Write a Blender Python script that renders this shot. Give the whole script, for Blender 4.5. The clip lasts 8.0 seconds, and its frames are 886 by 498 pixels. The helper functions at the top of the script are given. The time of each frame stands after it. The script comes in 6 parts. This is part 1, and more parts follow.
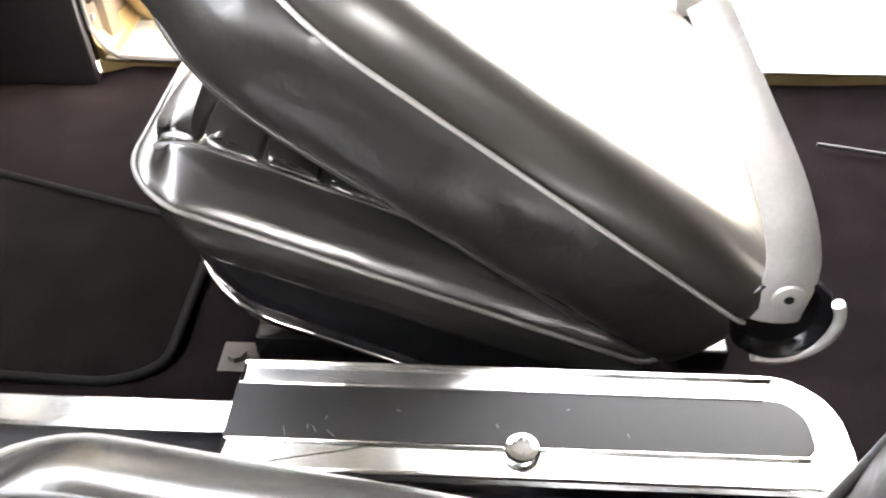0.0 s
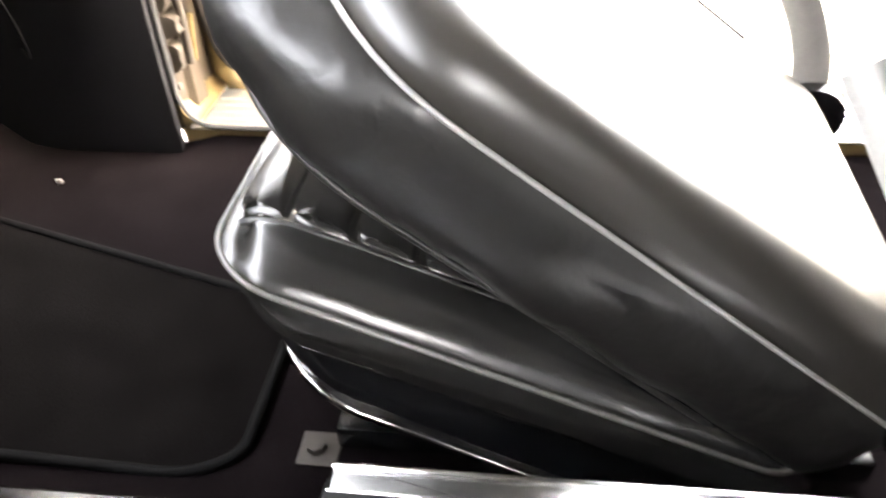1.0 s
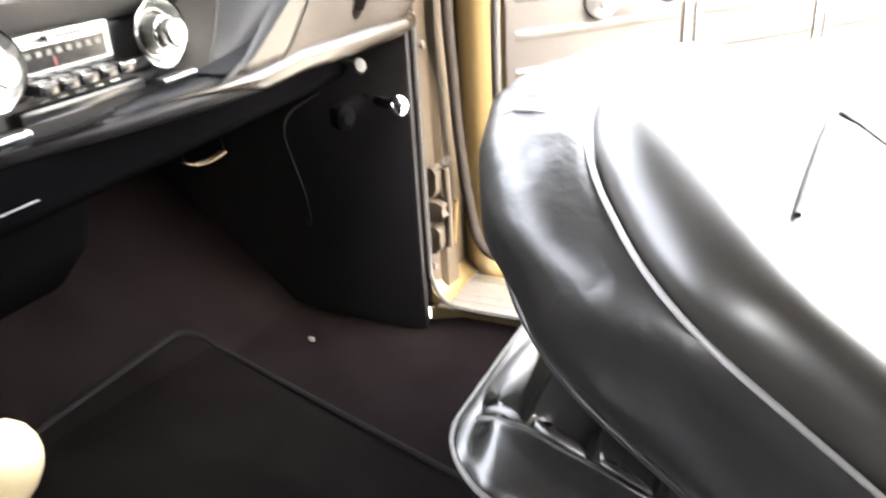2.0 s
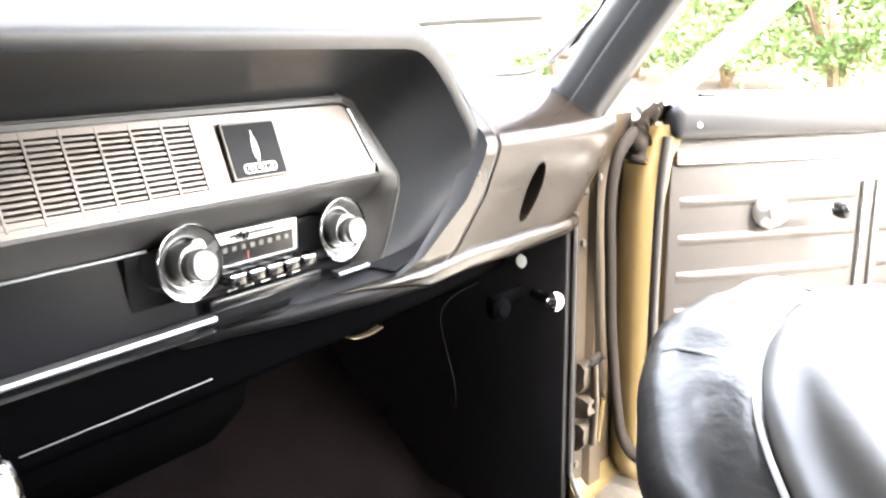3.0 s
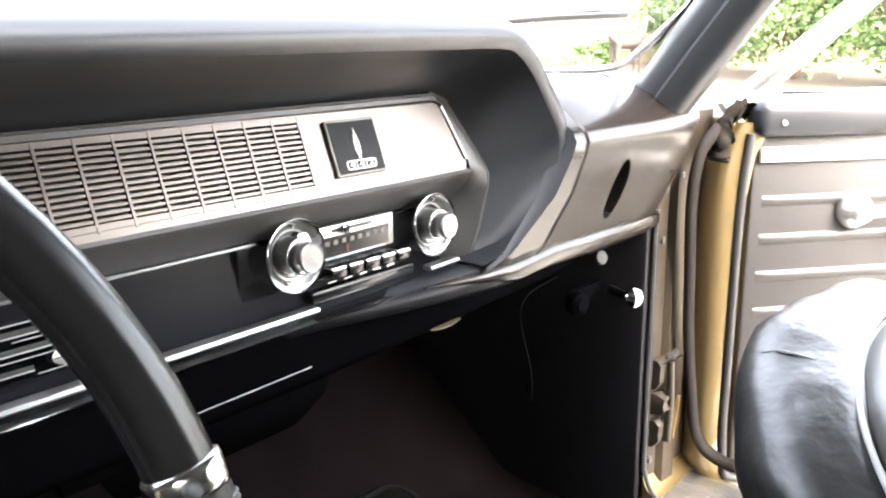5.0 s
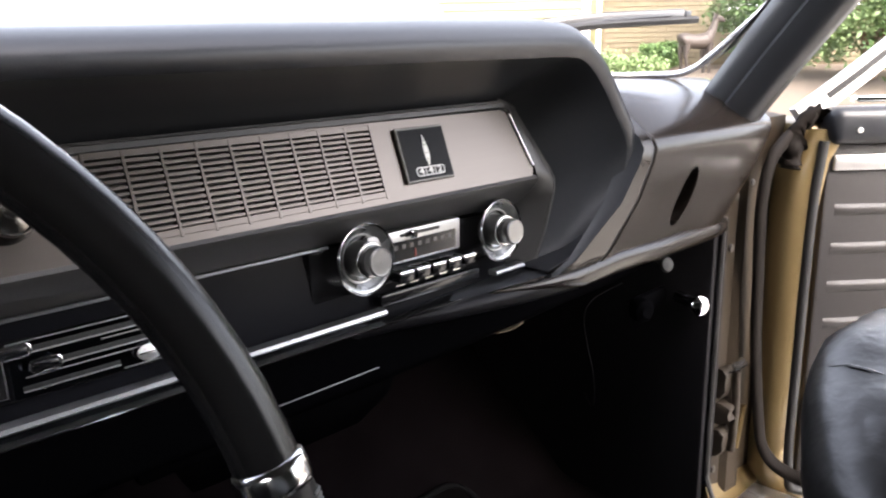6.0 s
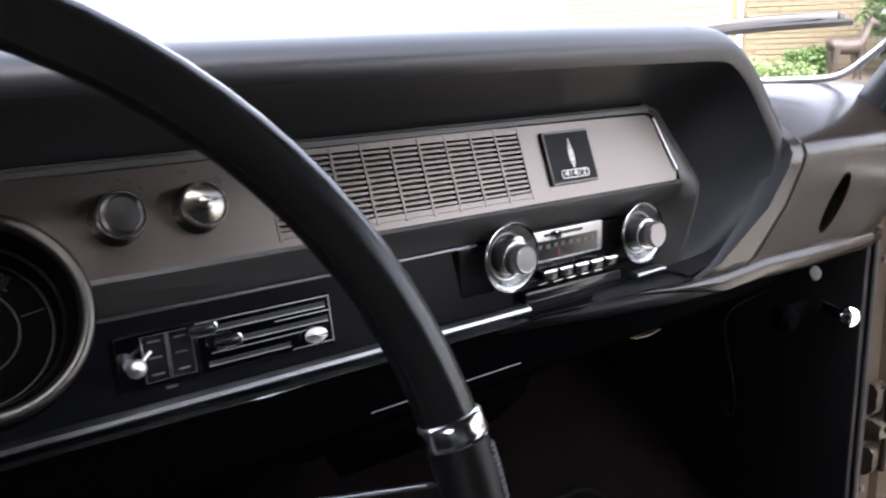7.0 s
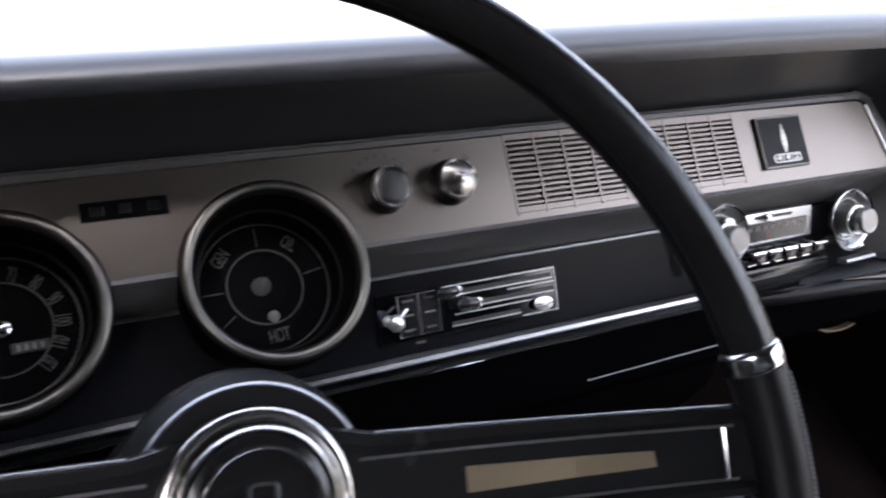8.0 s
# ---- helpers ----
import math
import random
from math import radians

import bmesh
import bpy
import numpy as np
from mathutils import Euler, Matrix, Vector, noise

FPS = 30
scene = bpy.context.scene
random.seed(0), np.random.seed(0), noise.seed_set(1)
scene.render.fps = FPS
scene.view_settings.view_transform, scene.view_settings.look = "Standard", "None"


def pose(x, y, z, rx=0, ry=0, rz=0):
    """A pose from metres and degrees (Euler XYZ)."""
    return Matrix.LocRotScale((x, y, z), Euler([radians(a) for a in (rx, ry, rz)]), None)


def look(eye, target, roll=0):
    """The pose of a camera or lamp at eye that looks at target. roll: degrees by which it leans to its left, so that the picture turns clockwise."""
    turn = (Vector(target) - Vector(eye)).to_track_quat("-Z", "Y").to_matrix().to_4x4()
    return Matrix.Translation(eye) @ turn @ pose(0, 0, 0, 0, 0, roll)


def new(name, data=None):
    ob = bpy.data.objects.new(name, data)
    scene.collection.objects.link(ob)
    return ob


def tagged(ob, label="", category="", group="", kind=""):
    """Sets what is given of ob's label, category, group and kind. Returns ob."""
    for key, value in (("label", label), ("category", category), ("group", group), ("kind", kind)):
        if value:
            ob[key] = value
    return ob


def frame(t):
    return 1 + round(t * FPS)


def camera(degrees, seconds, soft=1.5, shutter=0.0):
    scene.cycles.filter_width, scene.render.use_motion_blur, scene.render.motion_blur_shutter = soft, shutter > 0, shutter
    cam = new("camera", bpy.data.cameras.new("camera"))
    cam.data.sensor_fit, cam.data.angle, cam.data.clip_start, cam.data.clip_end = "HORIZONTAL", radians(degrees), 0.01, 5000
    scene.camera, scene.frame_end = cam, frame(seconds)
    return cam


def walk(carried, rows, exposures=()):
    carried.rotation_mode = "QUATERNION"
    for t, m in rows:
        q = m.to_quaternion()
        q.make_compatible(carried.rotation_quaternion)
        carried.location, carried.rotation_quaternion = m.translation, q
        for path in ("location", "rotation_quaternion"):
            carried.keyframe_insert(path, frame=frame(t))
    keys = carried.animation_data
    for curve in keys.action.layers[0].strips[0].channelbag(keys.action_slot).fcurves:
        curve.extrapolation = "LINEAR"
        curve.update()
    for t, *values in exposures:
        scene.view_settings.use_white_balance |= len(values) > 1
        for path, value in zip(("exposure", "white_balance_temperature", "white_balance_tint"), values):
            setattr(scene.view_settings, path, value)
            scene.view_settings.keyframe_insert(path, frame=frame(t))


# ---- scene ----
cam = camera(56.6, 8.0, soft=2.1, shutter=0.3)
PATH = [
    (0, (-0.343, 0.05, 0.609), (1.128, 0.125, -0.744), -0.3),
    (0.5, (-0.3, 0.069, 0.597), (1.156, 0.039, -0.774), 1.0),
    (1, (-0.283, 0.084, 0.578), (1.275, 0.327, -0.651), -3.2),
    (1.5, (-0.27, 0.096, 0.569), (1.363, 0.64, -0.45), -4.2),
    (2, (-0.262, 0.109, 0.582), (1.377, 0.909, -0.238), -3.5),
    (2.2, (-0.267, 0.109, 0.599), (1.355, 1.006, -0.153), -3.1),
    (3.3, (-0.257, 0.131, 0.634), (1.309, 1.303, 0.214), -0.2),
    (3.5, (-0.261, 0.134, 0.635), (1.294, 1.316, 0.208), -0.2),
    (4, (-0.267, 0.131, 0.649), (1.24, 1.347, 0.148), 0.3),
    (4.5, (-0.282, 0.143, 0.64), (1.224, 1.365, 0.152), -0.5),
    (6, (-0.304, 0.138, 0.651), (1.089, 1.489, 0.168), -0.7),
    (6.5, (-0.315, 0.134, 0.648), (0.976, 1.589, 0.185), -1.3),
    (7, (-0.337, 0.125, 0.648), (0.83, 1.685, 0.197), -1.7),
    (7.5, (-0.372, 0.114, 0.653), (0.657, 1.766, 0.193), -1.8),
    (8, (-0.425, 0.117, 0.64), (0.459, 1.858, 0.207), -2.7),
]
EXPOSURE = [(0.0, 6.57, 7700, 11), (0.5, 6.4, 7700, 11), (1.0, 6.15, 7600, 11), (1.5, 5.85, 7500, 11), (2.0, 5.8, 7300, 10), (2.2, 5.65, 7200, 10), (3.3, 5.5, 6900, 10), (4.7, 5.36, 6800, 10), (5.8, 3.55, 6700, 14), (6.5, 3.38, 6500, 15), (8.0, 3.66, 6150, 16)]
walk(cam, [(t, look(eye, target, roll)) for t, eye, target, roll in PATH], EXPOSURE)

# ---- light ----
world = bpy.data.worlds.new("sky")
scene.world = world
world.use_nodes = True
wn = world.node_tree
sky = wn.nodes.new("ShaderNodeTexSky")
sky.sky_type = "NISHITA"
sky.sun_disc = False
sky.sun_elevation, sky.sun_rotation = radians(40), radians(195)
sky.dust_density = 4.0
wn.nodes["Background"].inputs[1].default_value = 0.15
haze = wn.nodes.new("ShaderNodeHueSaturation")
haze.inputs["Saturation"].default_value = 0.45
wn.links.new(sky.outputs[0], haze.inputs["Color"])
wn.links.new(haze.outputs[0], wn.nodes["Background"].inputs[0])
sun_data = bpy.data.lights.new("sun", "SUN")
sun_data.energy, sun_data.angle, sun_data.color = 0.5, radians(25), (1.0, 0.96, 0.9)
sun = new("sun", sun_data)
sun.matrix_world = look((0, 0, 0), (-math.sin(radians(195)) * math.cos(radians(40)), -math.cos(radians(195)) * math.cos(radians(40)), -math.sin(radians(40))))
sun.location = (6, -4, 9)


# ---- materials ----
def mat(name, color, rough=0.5, metal=0.0, var=0.15, scale=8.0, bump=0.0, bump_scale=200.0, coat=0.0, spec=0.5, detail_color=None, stretch=(1, 1, 1), rough_var=0.05):
    """A node material with two scales of colour and gloss variation, and fine relief."""
    m = bpy.data.materials.new(name)
    m.use_nodes = True
    nt = m.node_tree
    b = nt.nodes["Principled BSDF"]
    tc = nt.nodes.new("ShaderNodeTexCoord")
    mp = nt.nodes.new("ShaderNodeMapping")
    mp.inputs["Scale"].default_value = stretch
    mp.inputs["Location"].default_value = (3.137, 1.713, 5.371)
    if stretch == (1, 1, 1):
        mp.inputs["Rotation"].default_value = (0.43, 0.71, 0.29)
    nt.links.new(tc.outputs["Object"], mp.inputs["Vector"])
    n1 = nt.nodes.new("ShaderNodeTexNoise")
    n1.inputs["Scale"].default_value, n1.inputs["Detail"].default_value = scale, 6
    n2 = nt.nodes.new("ShaderNodeTexNoise")
    n2.inputs["Scale"].default_value, n2.inputs["Detail"].default_value = bump_scale, 3
    nt.links.new(mp.outputs[0], n1.inputs["Vector"])
    nt.links.new(mp.outputs[0], n2.inputs["Vector"])
    mix = nt.nodes.new("ShaderNodeMix")
    mix.data_type = "RGBA"
    lo = detail_color or [c * (1 - var) for c in color]
    hi = [min(1, c * (1 + var)) for c in color]
    mix.inputs["A"].default_value, mix.inputs["B"].default_value = (*lo, 1), (*hi, 1)
    add = nt.nodes.new("ShaderNodeMath")
    add.operation = "MULTIPLY_ADD"
    add.inputs[1].default_value, add.inputs[2].default_value = 0.35, 0.0
    nt.links.new(n2.outputs["Fac"], add.inputs[0])
    add2 = nt.nodes.new("ShaderNodeMath")
    add2.operation = "MULTIPLY_ADD"
    add2.inputs[1].default_value = 0.65
    nt.links.new(n1.outputs["Fac"], add2.inputs[0])
    nt.links.new(add.outputs[0], add2.inputs[2])
    nt.links.new(add2.outputs[0], mix.inputs["Factor"])
    nt.links.new(mix.outputs["Result"], b.inputs["Base Color"])
    rr = nt.nodes.new("ShaderNodeMapRange")
    rr.inputs["To Min"].default_value, rr.inputs["To Max"].default_value = max(0.02, rough - rough_var), min(1, rough + rough_var)
    nt.links.new(n1.outputs["Fac"], rr.inputs["Value"])
    nt.links.new(rr.outputs[0], b.inputs["Roughness"])
    b.inputs["Metallic"].default_value = metal
    b.inputs["Coat Weight"].default_value = coat
    b.inputs["Coat Roughness"].default_value = 0.08
    b.inputs["Specular IOR Level"].default_value = spec
    if bump:
        bp = nt.nodes.new("ShaderNodeBump")
        bp.inputs["Strength"].default_value, bp.inputs["Distance"].default_value = bump, 0.001
        nt.links.new(n2.outputs["Fac"], bp.inputs["Height"])
        nt.links.new(bp.outputs[0], b.inputs["Normal"])
    return m


def leather(name, color, rough, wrinkle, spec=0.5, sag=0.0):
    """Grained vinyl with soft folds."""
    m = mat(name, color, rough, var=0.25, scale=5, bump=0.1, bump_scale=800, spec=spec, rough_var=0.025)
    nt = m.node_tree
    b = nt.nodes["Principled BSDF"]
    tc = nt.nodes.new("ShaderNodeTexCoord")
    fold = nt.nodes.new("ShaderNodeTexNoise")
    fold.inputs["Scale"].default_value, fold.inputs["Detail"].default_value, fold.inputs["Distortion"].default_value = 60, 2, 0.3
    mp = nt.nodes.new("ShaderNodeMapping")
    mp.inputs["Location"].default_value, mp.inputs["Rotation"].default_value = (7.31, 2.17, 4.73), (0.9, 0.37, 0.61)
    nt.links.new(tc.outputs["Object"], mp.inputs["Vector"])
    nt.links.new(mp.outputs[0], fold.inputs["Vector"])
    bp = nt.nodes.new("ShaderNodeBump")
    bp.inputs["Strength"].default_value, bp.inputs["Distance"].default_value = wrinkle, 0.002
    old = b.inputs["Normal"].links[0].from_node
    nt.links.new(fold.outputs["Fac"], bp.inputs["Height"])
    nt.links.new(bp.outputs[0], old.inputs["Normal"])
    # slack in the cover: broad shallow dents
    slack = nt.nodes.new("ShaderNodeTexNoise")
    slack.inputs["Scale"].default_value, slack.inputs["Detail"].default_value, slack.inputs["Distortion"].default_value = 12, 1.5, 0.6
    nt.links.new(mp.outputs[0], slack.inputs["Vector"])
    bs = nt.nodes.new("ShaderNodeBump")
    bs.inputs["Strength"].default_value, bs.inputs["Distance"].default_value = sag, 0.009
    nt.links.new(slack.outputs["Fac"], bs.inputs["Height"])
    nt.links.new(bs.outputs[0], bp.inputs["Normal"])
    return m


def brushed(name, color, rough):
    return mat(name, color, rough, metal=1.0, var=0.06, scale=30, bump_scale=150, stretch=(0.4, 12, 12), rough_var=0.02)


def pane_mat(name, gloss):
    """A thin clear sheet: sees straight through, with a faint sheen."""
    m = bpy.data.materials.new(name)
    m.use_nodes = True
    nt = m.node_tree
    nt.nodes.remove(nt.nodes["Principled BSDF"])
    tr, gl, mx = nt.nodes.new("ShaderNodeBsdfTransparent"), nt.nodes.new("ShaderNodeBsdfGlossy"), nt.nodes.new("ShaderNodeMixShader")
    gl.inputs["Roughness"].default_value = 0.02
    mx.inputs[0].default_value = gloss
    nt.links.new(tr.outputs[0], mx.inputs[1])
    nt.links.new(gl.outputs[0], mx.inputs[2])
    nt.links.new(mx.outputs[0], nt.nodes["Material Output"].inputs["Surface"])
    return m


VINYL = leather("black_vinyl", (0.018, 0.017, 0.0158), 0.37, 0.6, 0.8, 0.6)
CUSHION = leather("cushion_vinyl", (0.017, 0.0163, 0.0155), 0.24, 0.1, 1.0, 0.06)
VINYL_BACK = leather("black_vinyl_panel", (0.034, 0.030, 0.026), 0.34, 0.12, 1.0, 0.1)
PILLAR = leather("pillar_vinyl", (0.032, 0.033, 0.035), 0.38, 0.08, 0.6)
# Duller copy of the pad vinyl, so the inside of the hood stays dim.
HOOD_INSIDE = mat("hood_inside", (0.023, 0.0245, 0.027), 0.36, var=0.25, scale=7, spec=0.22)
PAD = mat("dash_pad_vinyl", (0.017, 0.018, 0.021), 0.38, var=0.2, scale=6, bump=0.12, bump_scale=900, spec=0.4)
DASH_PAINT = mat("black_dash_paint", (0.0075, 0.0078, 0.0095), 0.21, var=0.2, scale=9, spec=0.05)
END_PAINT = mat("gloss_end_vinyl", (0.018, 0.014, 0.0115), 0.22, var=0.2, scale=9, spec=0.38, rough_var=0.04)
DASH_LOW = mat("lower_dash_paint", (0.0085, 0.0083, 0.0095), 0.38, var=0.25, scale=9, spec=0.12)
SILVER = brushed("brushed_silver", (0.130, 0.113, 0.100), 0.36)
CAP = brushed("spun_silver", (0.22, 0.22, 0.22), 0.36)
KNOB_CONE = brushed("knob_cone", (0.19, 0.18, 0.165), 0.2)
KNOB_FACE = brushed("knob_face", (0.055, 0.055, 0.054), 0.34)
SPUN = mat("spun_metal", (0.85, 0.84, 0.82), 0.38, metal=1.0, var=0.12, scale=40)
GREY_TRIM = mat("grey_trim", (0.065, 0.062, 0.06), 0.45, metal=0.3, var=0.12, scale=20)
CHROME = mat("chrome", (0.78, 0.78, 0.78), 0.08, metal=1.0, var=0.05, scale=15, rough_var=0.05)
WORN_CHROME = mat("worn_chrome", (0.7, 0.7, 0.69), 0.16, metal=1.0, var=0.15, scale=25, bump=0.1, bump_scale=300)
BLACK = mat("black_plastic", (0.009, 0.009, 0.010), 0.19, var=0.2, scale=20, spec=0.4)
PLATE_BLACK = mat("plate_black", (0.010, 0.010, 0.011), 0.45, var=0.2, scale=40, spec=0.08)
# Near-zero base and gloss; also fills the oval opening with dark.
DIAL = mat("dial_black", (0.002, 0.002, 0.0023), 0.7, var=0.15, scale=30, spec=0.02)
# Chrome horn bar; the tan it mirrors is put into the base colour.
TAN_CHROME = mat("tan_reflecting_bar", (0.62, 0.50, 0.33), 0.34, metal=1.0, var=0.1, scale=20)
SATIN_GREY = brushed("satin_grey", (0.09, 0.09, 0.09), 0.36)
DARK_CHROME = mat("dark_chrome", (0.075, 0.08, 0.092), 0.1, metal=1.0, var=0.15, scale=30, rough_var=0.04)
BEZEL = mat("bezel_metal", (0.11, 0.105, 0.095), 0.36, metal=1.0, var=0.15, scale=25, bump=0.05, bump_scale=300)
DUSTY = mat("dusty_metal", (0.055, 0.047, 0.04), 0.7, metal=0.2, var=0.4, scale=60)
HINGE = mat("dirty_hinge", (0.03, 0.021, 0.013), 0.6, metal=0.2, var=0.5, scale=40, bump=0.4, bump_scale=200)
END_TRIM = mat("end_trim_grey", (0.024, 0.023, 0.022), 0.42, metal=0.1, var=0.15, scale=25)
SATIN_CHROME = mat("satin_chrome", (0.5, 0.49, 0.47), 0.2, metal=1.0, var=0.1, scale=25)
STRIP = mat("strip_chrome", (0.36, 0.36, 0.36), 0.36, metal=1.0, var=0.1, scale=20)
# Raised above DASH_LOW: the hazy glare over the footwell put into its black.
KICK = mat("hazy_kick_paint", (0.013, 0.0122, 0.0135), 0.6, var=0.35, scale=9, spec=0.12)
BAND = mat("satin_band", (0.048, 0.046, 0.045), 0.45, metal=0.3, var=0.12, scale=20)
# Darker copy of the lower dash paint, gloss off: under-dash shade in the colour.
UNDER_SHADE = mat("under_dash_shade", (0.0022, 0.0022, 0.0026), 0.75, var=0.25, scale=9, spec=0.0)
DEEP = mat("deep_black", (0.006, 0.006, 0.006), 0.6, var=0.2, scale=20)
WHITE_INK = mat("white_ink", (0.6, 0.6, 0.58), 0.5, var=0.08, scale=60)
GREY_INK = mat("grey_ink", (0.085, 0.08, 0.075), 0.5, var=0.1, scale=60)
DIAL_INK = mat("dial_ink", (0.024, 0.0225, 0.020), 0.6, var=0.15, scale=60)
RED_INK = mat("red_ink", (0.16, 0.02, 0.015), 0.5, var=0.1, scale=60)
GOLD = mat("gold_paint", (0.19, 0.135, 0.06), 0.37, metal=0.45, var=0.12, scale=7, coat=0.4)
# Mottled dirty gold with its base set far below GOLD.
GOLD_DARK = mat("dark_gold_paint", (0.024, 0.0155, 0.0075), 0.66, metal=0.0, spec=0.3, var=0.45, scale=14, bump=0.2, bump_scale=150)
RUBBER = mat("rubber", (0.013, 0.0125, 0.0125), 0.6, var=0.2, scale=20, bump=0.2)
BROWN_RUBBER = mat("brown_rubber", (0.0085, 0.0062, 0.0048), 0.75, var=0.4, scale=60, spec=0.12, bump=0.5, bump_scale=160)
CARPET = mat("carpet", (0.0056, 0.0044, 0.0047), 0.95, var=0.9, scale=13, bump=0.9, bump_scale=520, spec=0.0)
MAT_RUG = mat("mat_rug", (0.0046, 0.0041, 0.0040), 0.95, var=0.9, scale=18, bump=0.9, bump_scale=520, spec=0.0)
MAT_EDGE = mat("mat_binding", (0.0055, 0.0055, 0.0055), 0.75, var=0.3, scale=60, spec=0.05)
# Pale, mostly non-metal base in place of polished steel's bright reflections.
STEEL = mat("pale_steel", (0.60, 0.58, 0.55), 0.36, metal=0.25, var=0.3, scale=26)
CREAM = mat("cream_knob", (0.75, 0.62, 0.38), 0.2, var=0.06, scale=20, coat=0.5)
WIND = pane_mat("windscreen_glass", 0.04)
GRIP = mat("grip_black", (0.006, 0.006, 0.0062), 0.42, var=0.2, scale=30, spec=0.2)
RIBS = mat("grip_ribs", (0.05, 0.049, 0.046), 0.5, var=0.15, scale=40)
RUBBER_GREY = mat("cable_grey", (0.005, 0.005, 0.0052), 0.9, var=0.2, scale=40, spec=0.03)
WEBBING = mat("tan_webbing", (0.14, 0.11, 0.075), 0.8, var=0.25, scale=60, bump=0.4, bump_scale=500)
WHEEL = mat("wheel_black", (0.010, 0.010, 0.0105), 0.25, var=0.2, scale=20, spec=0.28)
HEADLINER = mat("headliner", (0.03, 0.03, 0.03), 0.8, var=0.2, scale=12, bump=0.3)
SIDING = mat("yellow_siding", (0.27, 0.25, 0.13), 0.6, var=0.08, scale=3)
BRICK = mat("tan_brick", (0.135, 0.110, 0.066), 0.8, var=0.25, scale=4, bump=0.4, bump_scale=60)
WHITE_WALL = mat("white_paint", (0.85, 0.85, 0.83), 0.6, var=0.04, scale=3)
LEAF = mat("leaf", (0.07, 0.13, 0.035), 0.55, var=0.5, scale=3)
LEAF2 = mat("pale_leaf", (0.13, 0.19, 0.07), 0.55, var=0.4, scale=3)
BARK = mat("bark", (0.12, 0.08, 0.05), 0.9, var=0.3, scale=20, bump=0.6, bump_scale=90)
STATUE = mat("statue_brown", (0.045, 0.034, 0.028), 0.6, var=0.5, scale=4)
GRASS = mat("grass", (0.10, 0.17, 0.04), 0.8, var=0.4, scale=2, bump=0.5, bump_scale=60)


def ground_mat():
    """Pale drive round the car, brown garden soil beyond it."""
    m = mat("ground", (0.42, 0.39, 0.34), 0.9, var=0.2, scale=0.8, bump=0.5, bump_scale=40)
    nt = m.node_tree
    b = nt.nodes["Principled BSDF"]
    old = b.inputs["Base Color"].links[0].from_socket
    tc, ln = nt.nodes.new("ShaderNodeTexCoord"), nt.nodes.new("ShaderNodeVectorMath")
    ln.operation = "LENGTH"
    nt.links.new(tc.outputs["Object"], ln.inputs[0])
    nz = nt.nodes.new("ShaderNodeTexNoise")
    nz.inputs["Scale"].default_value = 1.3
    ad = nt.nodes.new("ShaderNodeMath")
    nt.links.new(ln.outputs["Value"], ad.inputs[0])
    nt.links.new(nz.outputs["Fac"], ad.inputs[1])
    rg = nt.nodes.new("ShaderNodeMapRange")
    rg.inputs["From Min"].default_value, rg.inputs["From Max"].default_value = 6.6, 7.4
    nt.links.new(ad.outputs[0], rg.inputs["Value"])
    mx = nt.nodes.new("ShaderNodeMix")
    mx.data_type = "RGBA"
    mx.inputs["B"].default_value = (0.11, 0.085, 0.062, 1)
    nt.links.new(rg.outputs[0], mx.inputs["Factor"])
    nt.links.new(old, mx.inputs["A"])
    nt.links.new(mx.outputs["Result"], b.inputs["Base Color"])
    return m


GROUND = ground_mat()


# ---- builders ----
def part(name, bm, material, parent=None, label="", smooth=35, category=""):
    """Link a bmesh as one mesh object."""
    bmesh.ops.recalc_face_normals(bm, faces=bm.faces)
    me = bpy.data.meshes.new(name)
    bm.to_mesh(me)
    bm.free()
    me.materials.append(material)
    if smooth:
        me.shade_smooth()
        me.set_sharp_from_angle(angle=radians(smooth))
    ob = new(name, me)
    if parent:
        ob.parent = parent
        ob.matrix_parent_inverse = parent.matrix_world.inverted()
    if label or category:
        tagged(ob, label, category)
    return ob


def cut(ob, cutters):
    """Take the shapes of the cutter bmeshes out of ob for good."""
    for c in cutters:
        bmesh.ops.recalc_face_normals(c, faces=c.faces)
        cm = bpy.data.meshes.new("cutter")
        c.to_mesh(cm)
        c.free()
        co = new("cutter", cm)
        md = ob.modifiers.new("cut", "BOOLEAN")
        md.operation, md.object, md.solver = "DIFFERENCE", co, "EXACT"
        bpy.context.view_layer.update()
        me = bpy.data.meshes.new_from_object(ob.evaluated_get(bpy.context.evaluated_depsgraph_get()))
        ob.modifiers.clear()
        ob.data = me
        bpy.data.objects.remove(co)
    ob.data.set_sharp_from_angle(angle=radians(30))
    return ob


def thing(name, label, category, at=(0, 0, 0), group="", kind=""):
    ob = new(name)
    ob.empty_display_size = 0.05
    ob.location = at
    bpy.context.view_layer.update()
    return tagged(ob, label, category, group, kind)


def B():
    return bmesh.new()


def box(bm, lo, hi, bevel=0.0, m=None, seg=2):
    g = bmesh.ops.create_cube(bm, size=1)
    vs = g["verts"]
    for v in vs:
        v.co = Vector([lo[i] + (v.co[i] + 0.5) * (hi[i] - lo[i]) for i in range(3)])
    if bevel:
        es = list({e for v in vs for e in v.link_edges})
        r = bmesh.ops.bevel(bm, geom=es, offset=bevel, segments=seg, affect="EDGES", profile=0.5)
        vs = list({v for f in r["faces"] for v in f.verts} | {v for v in vs if v.is_valid})
    if m is not None:
        bmesh.ops.transform(bm, matrix=m, verts=vs)
    return bm


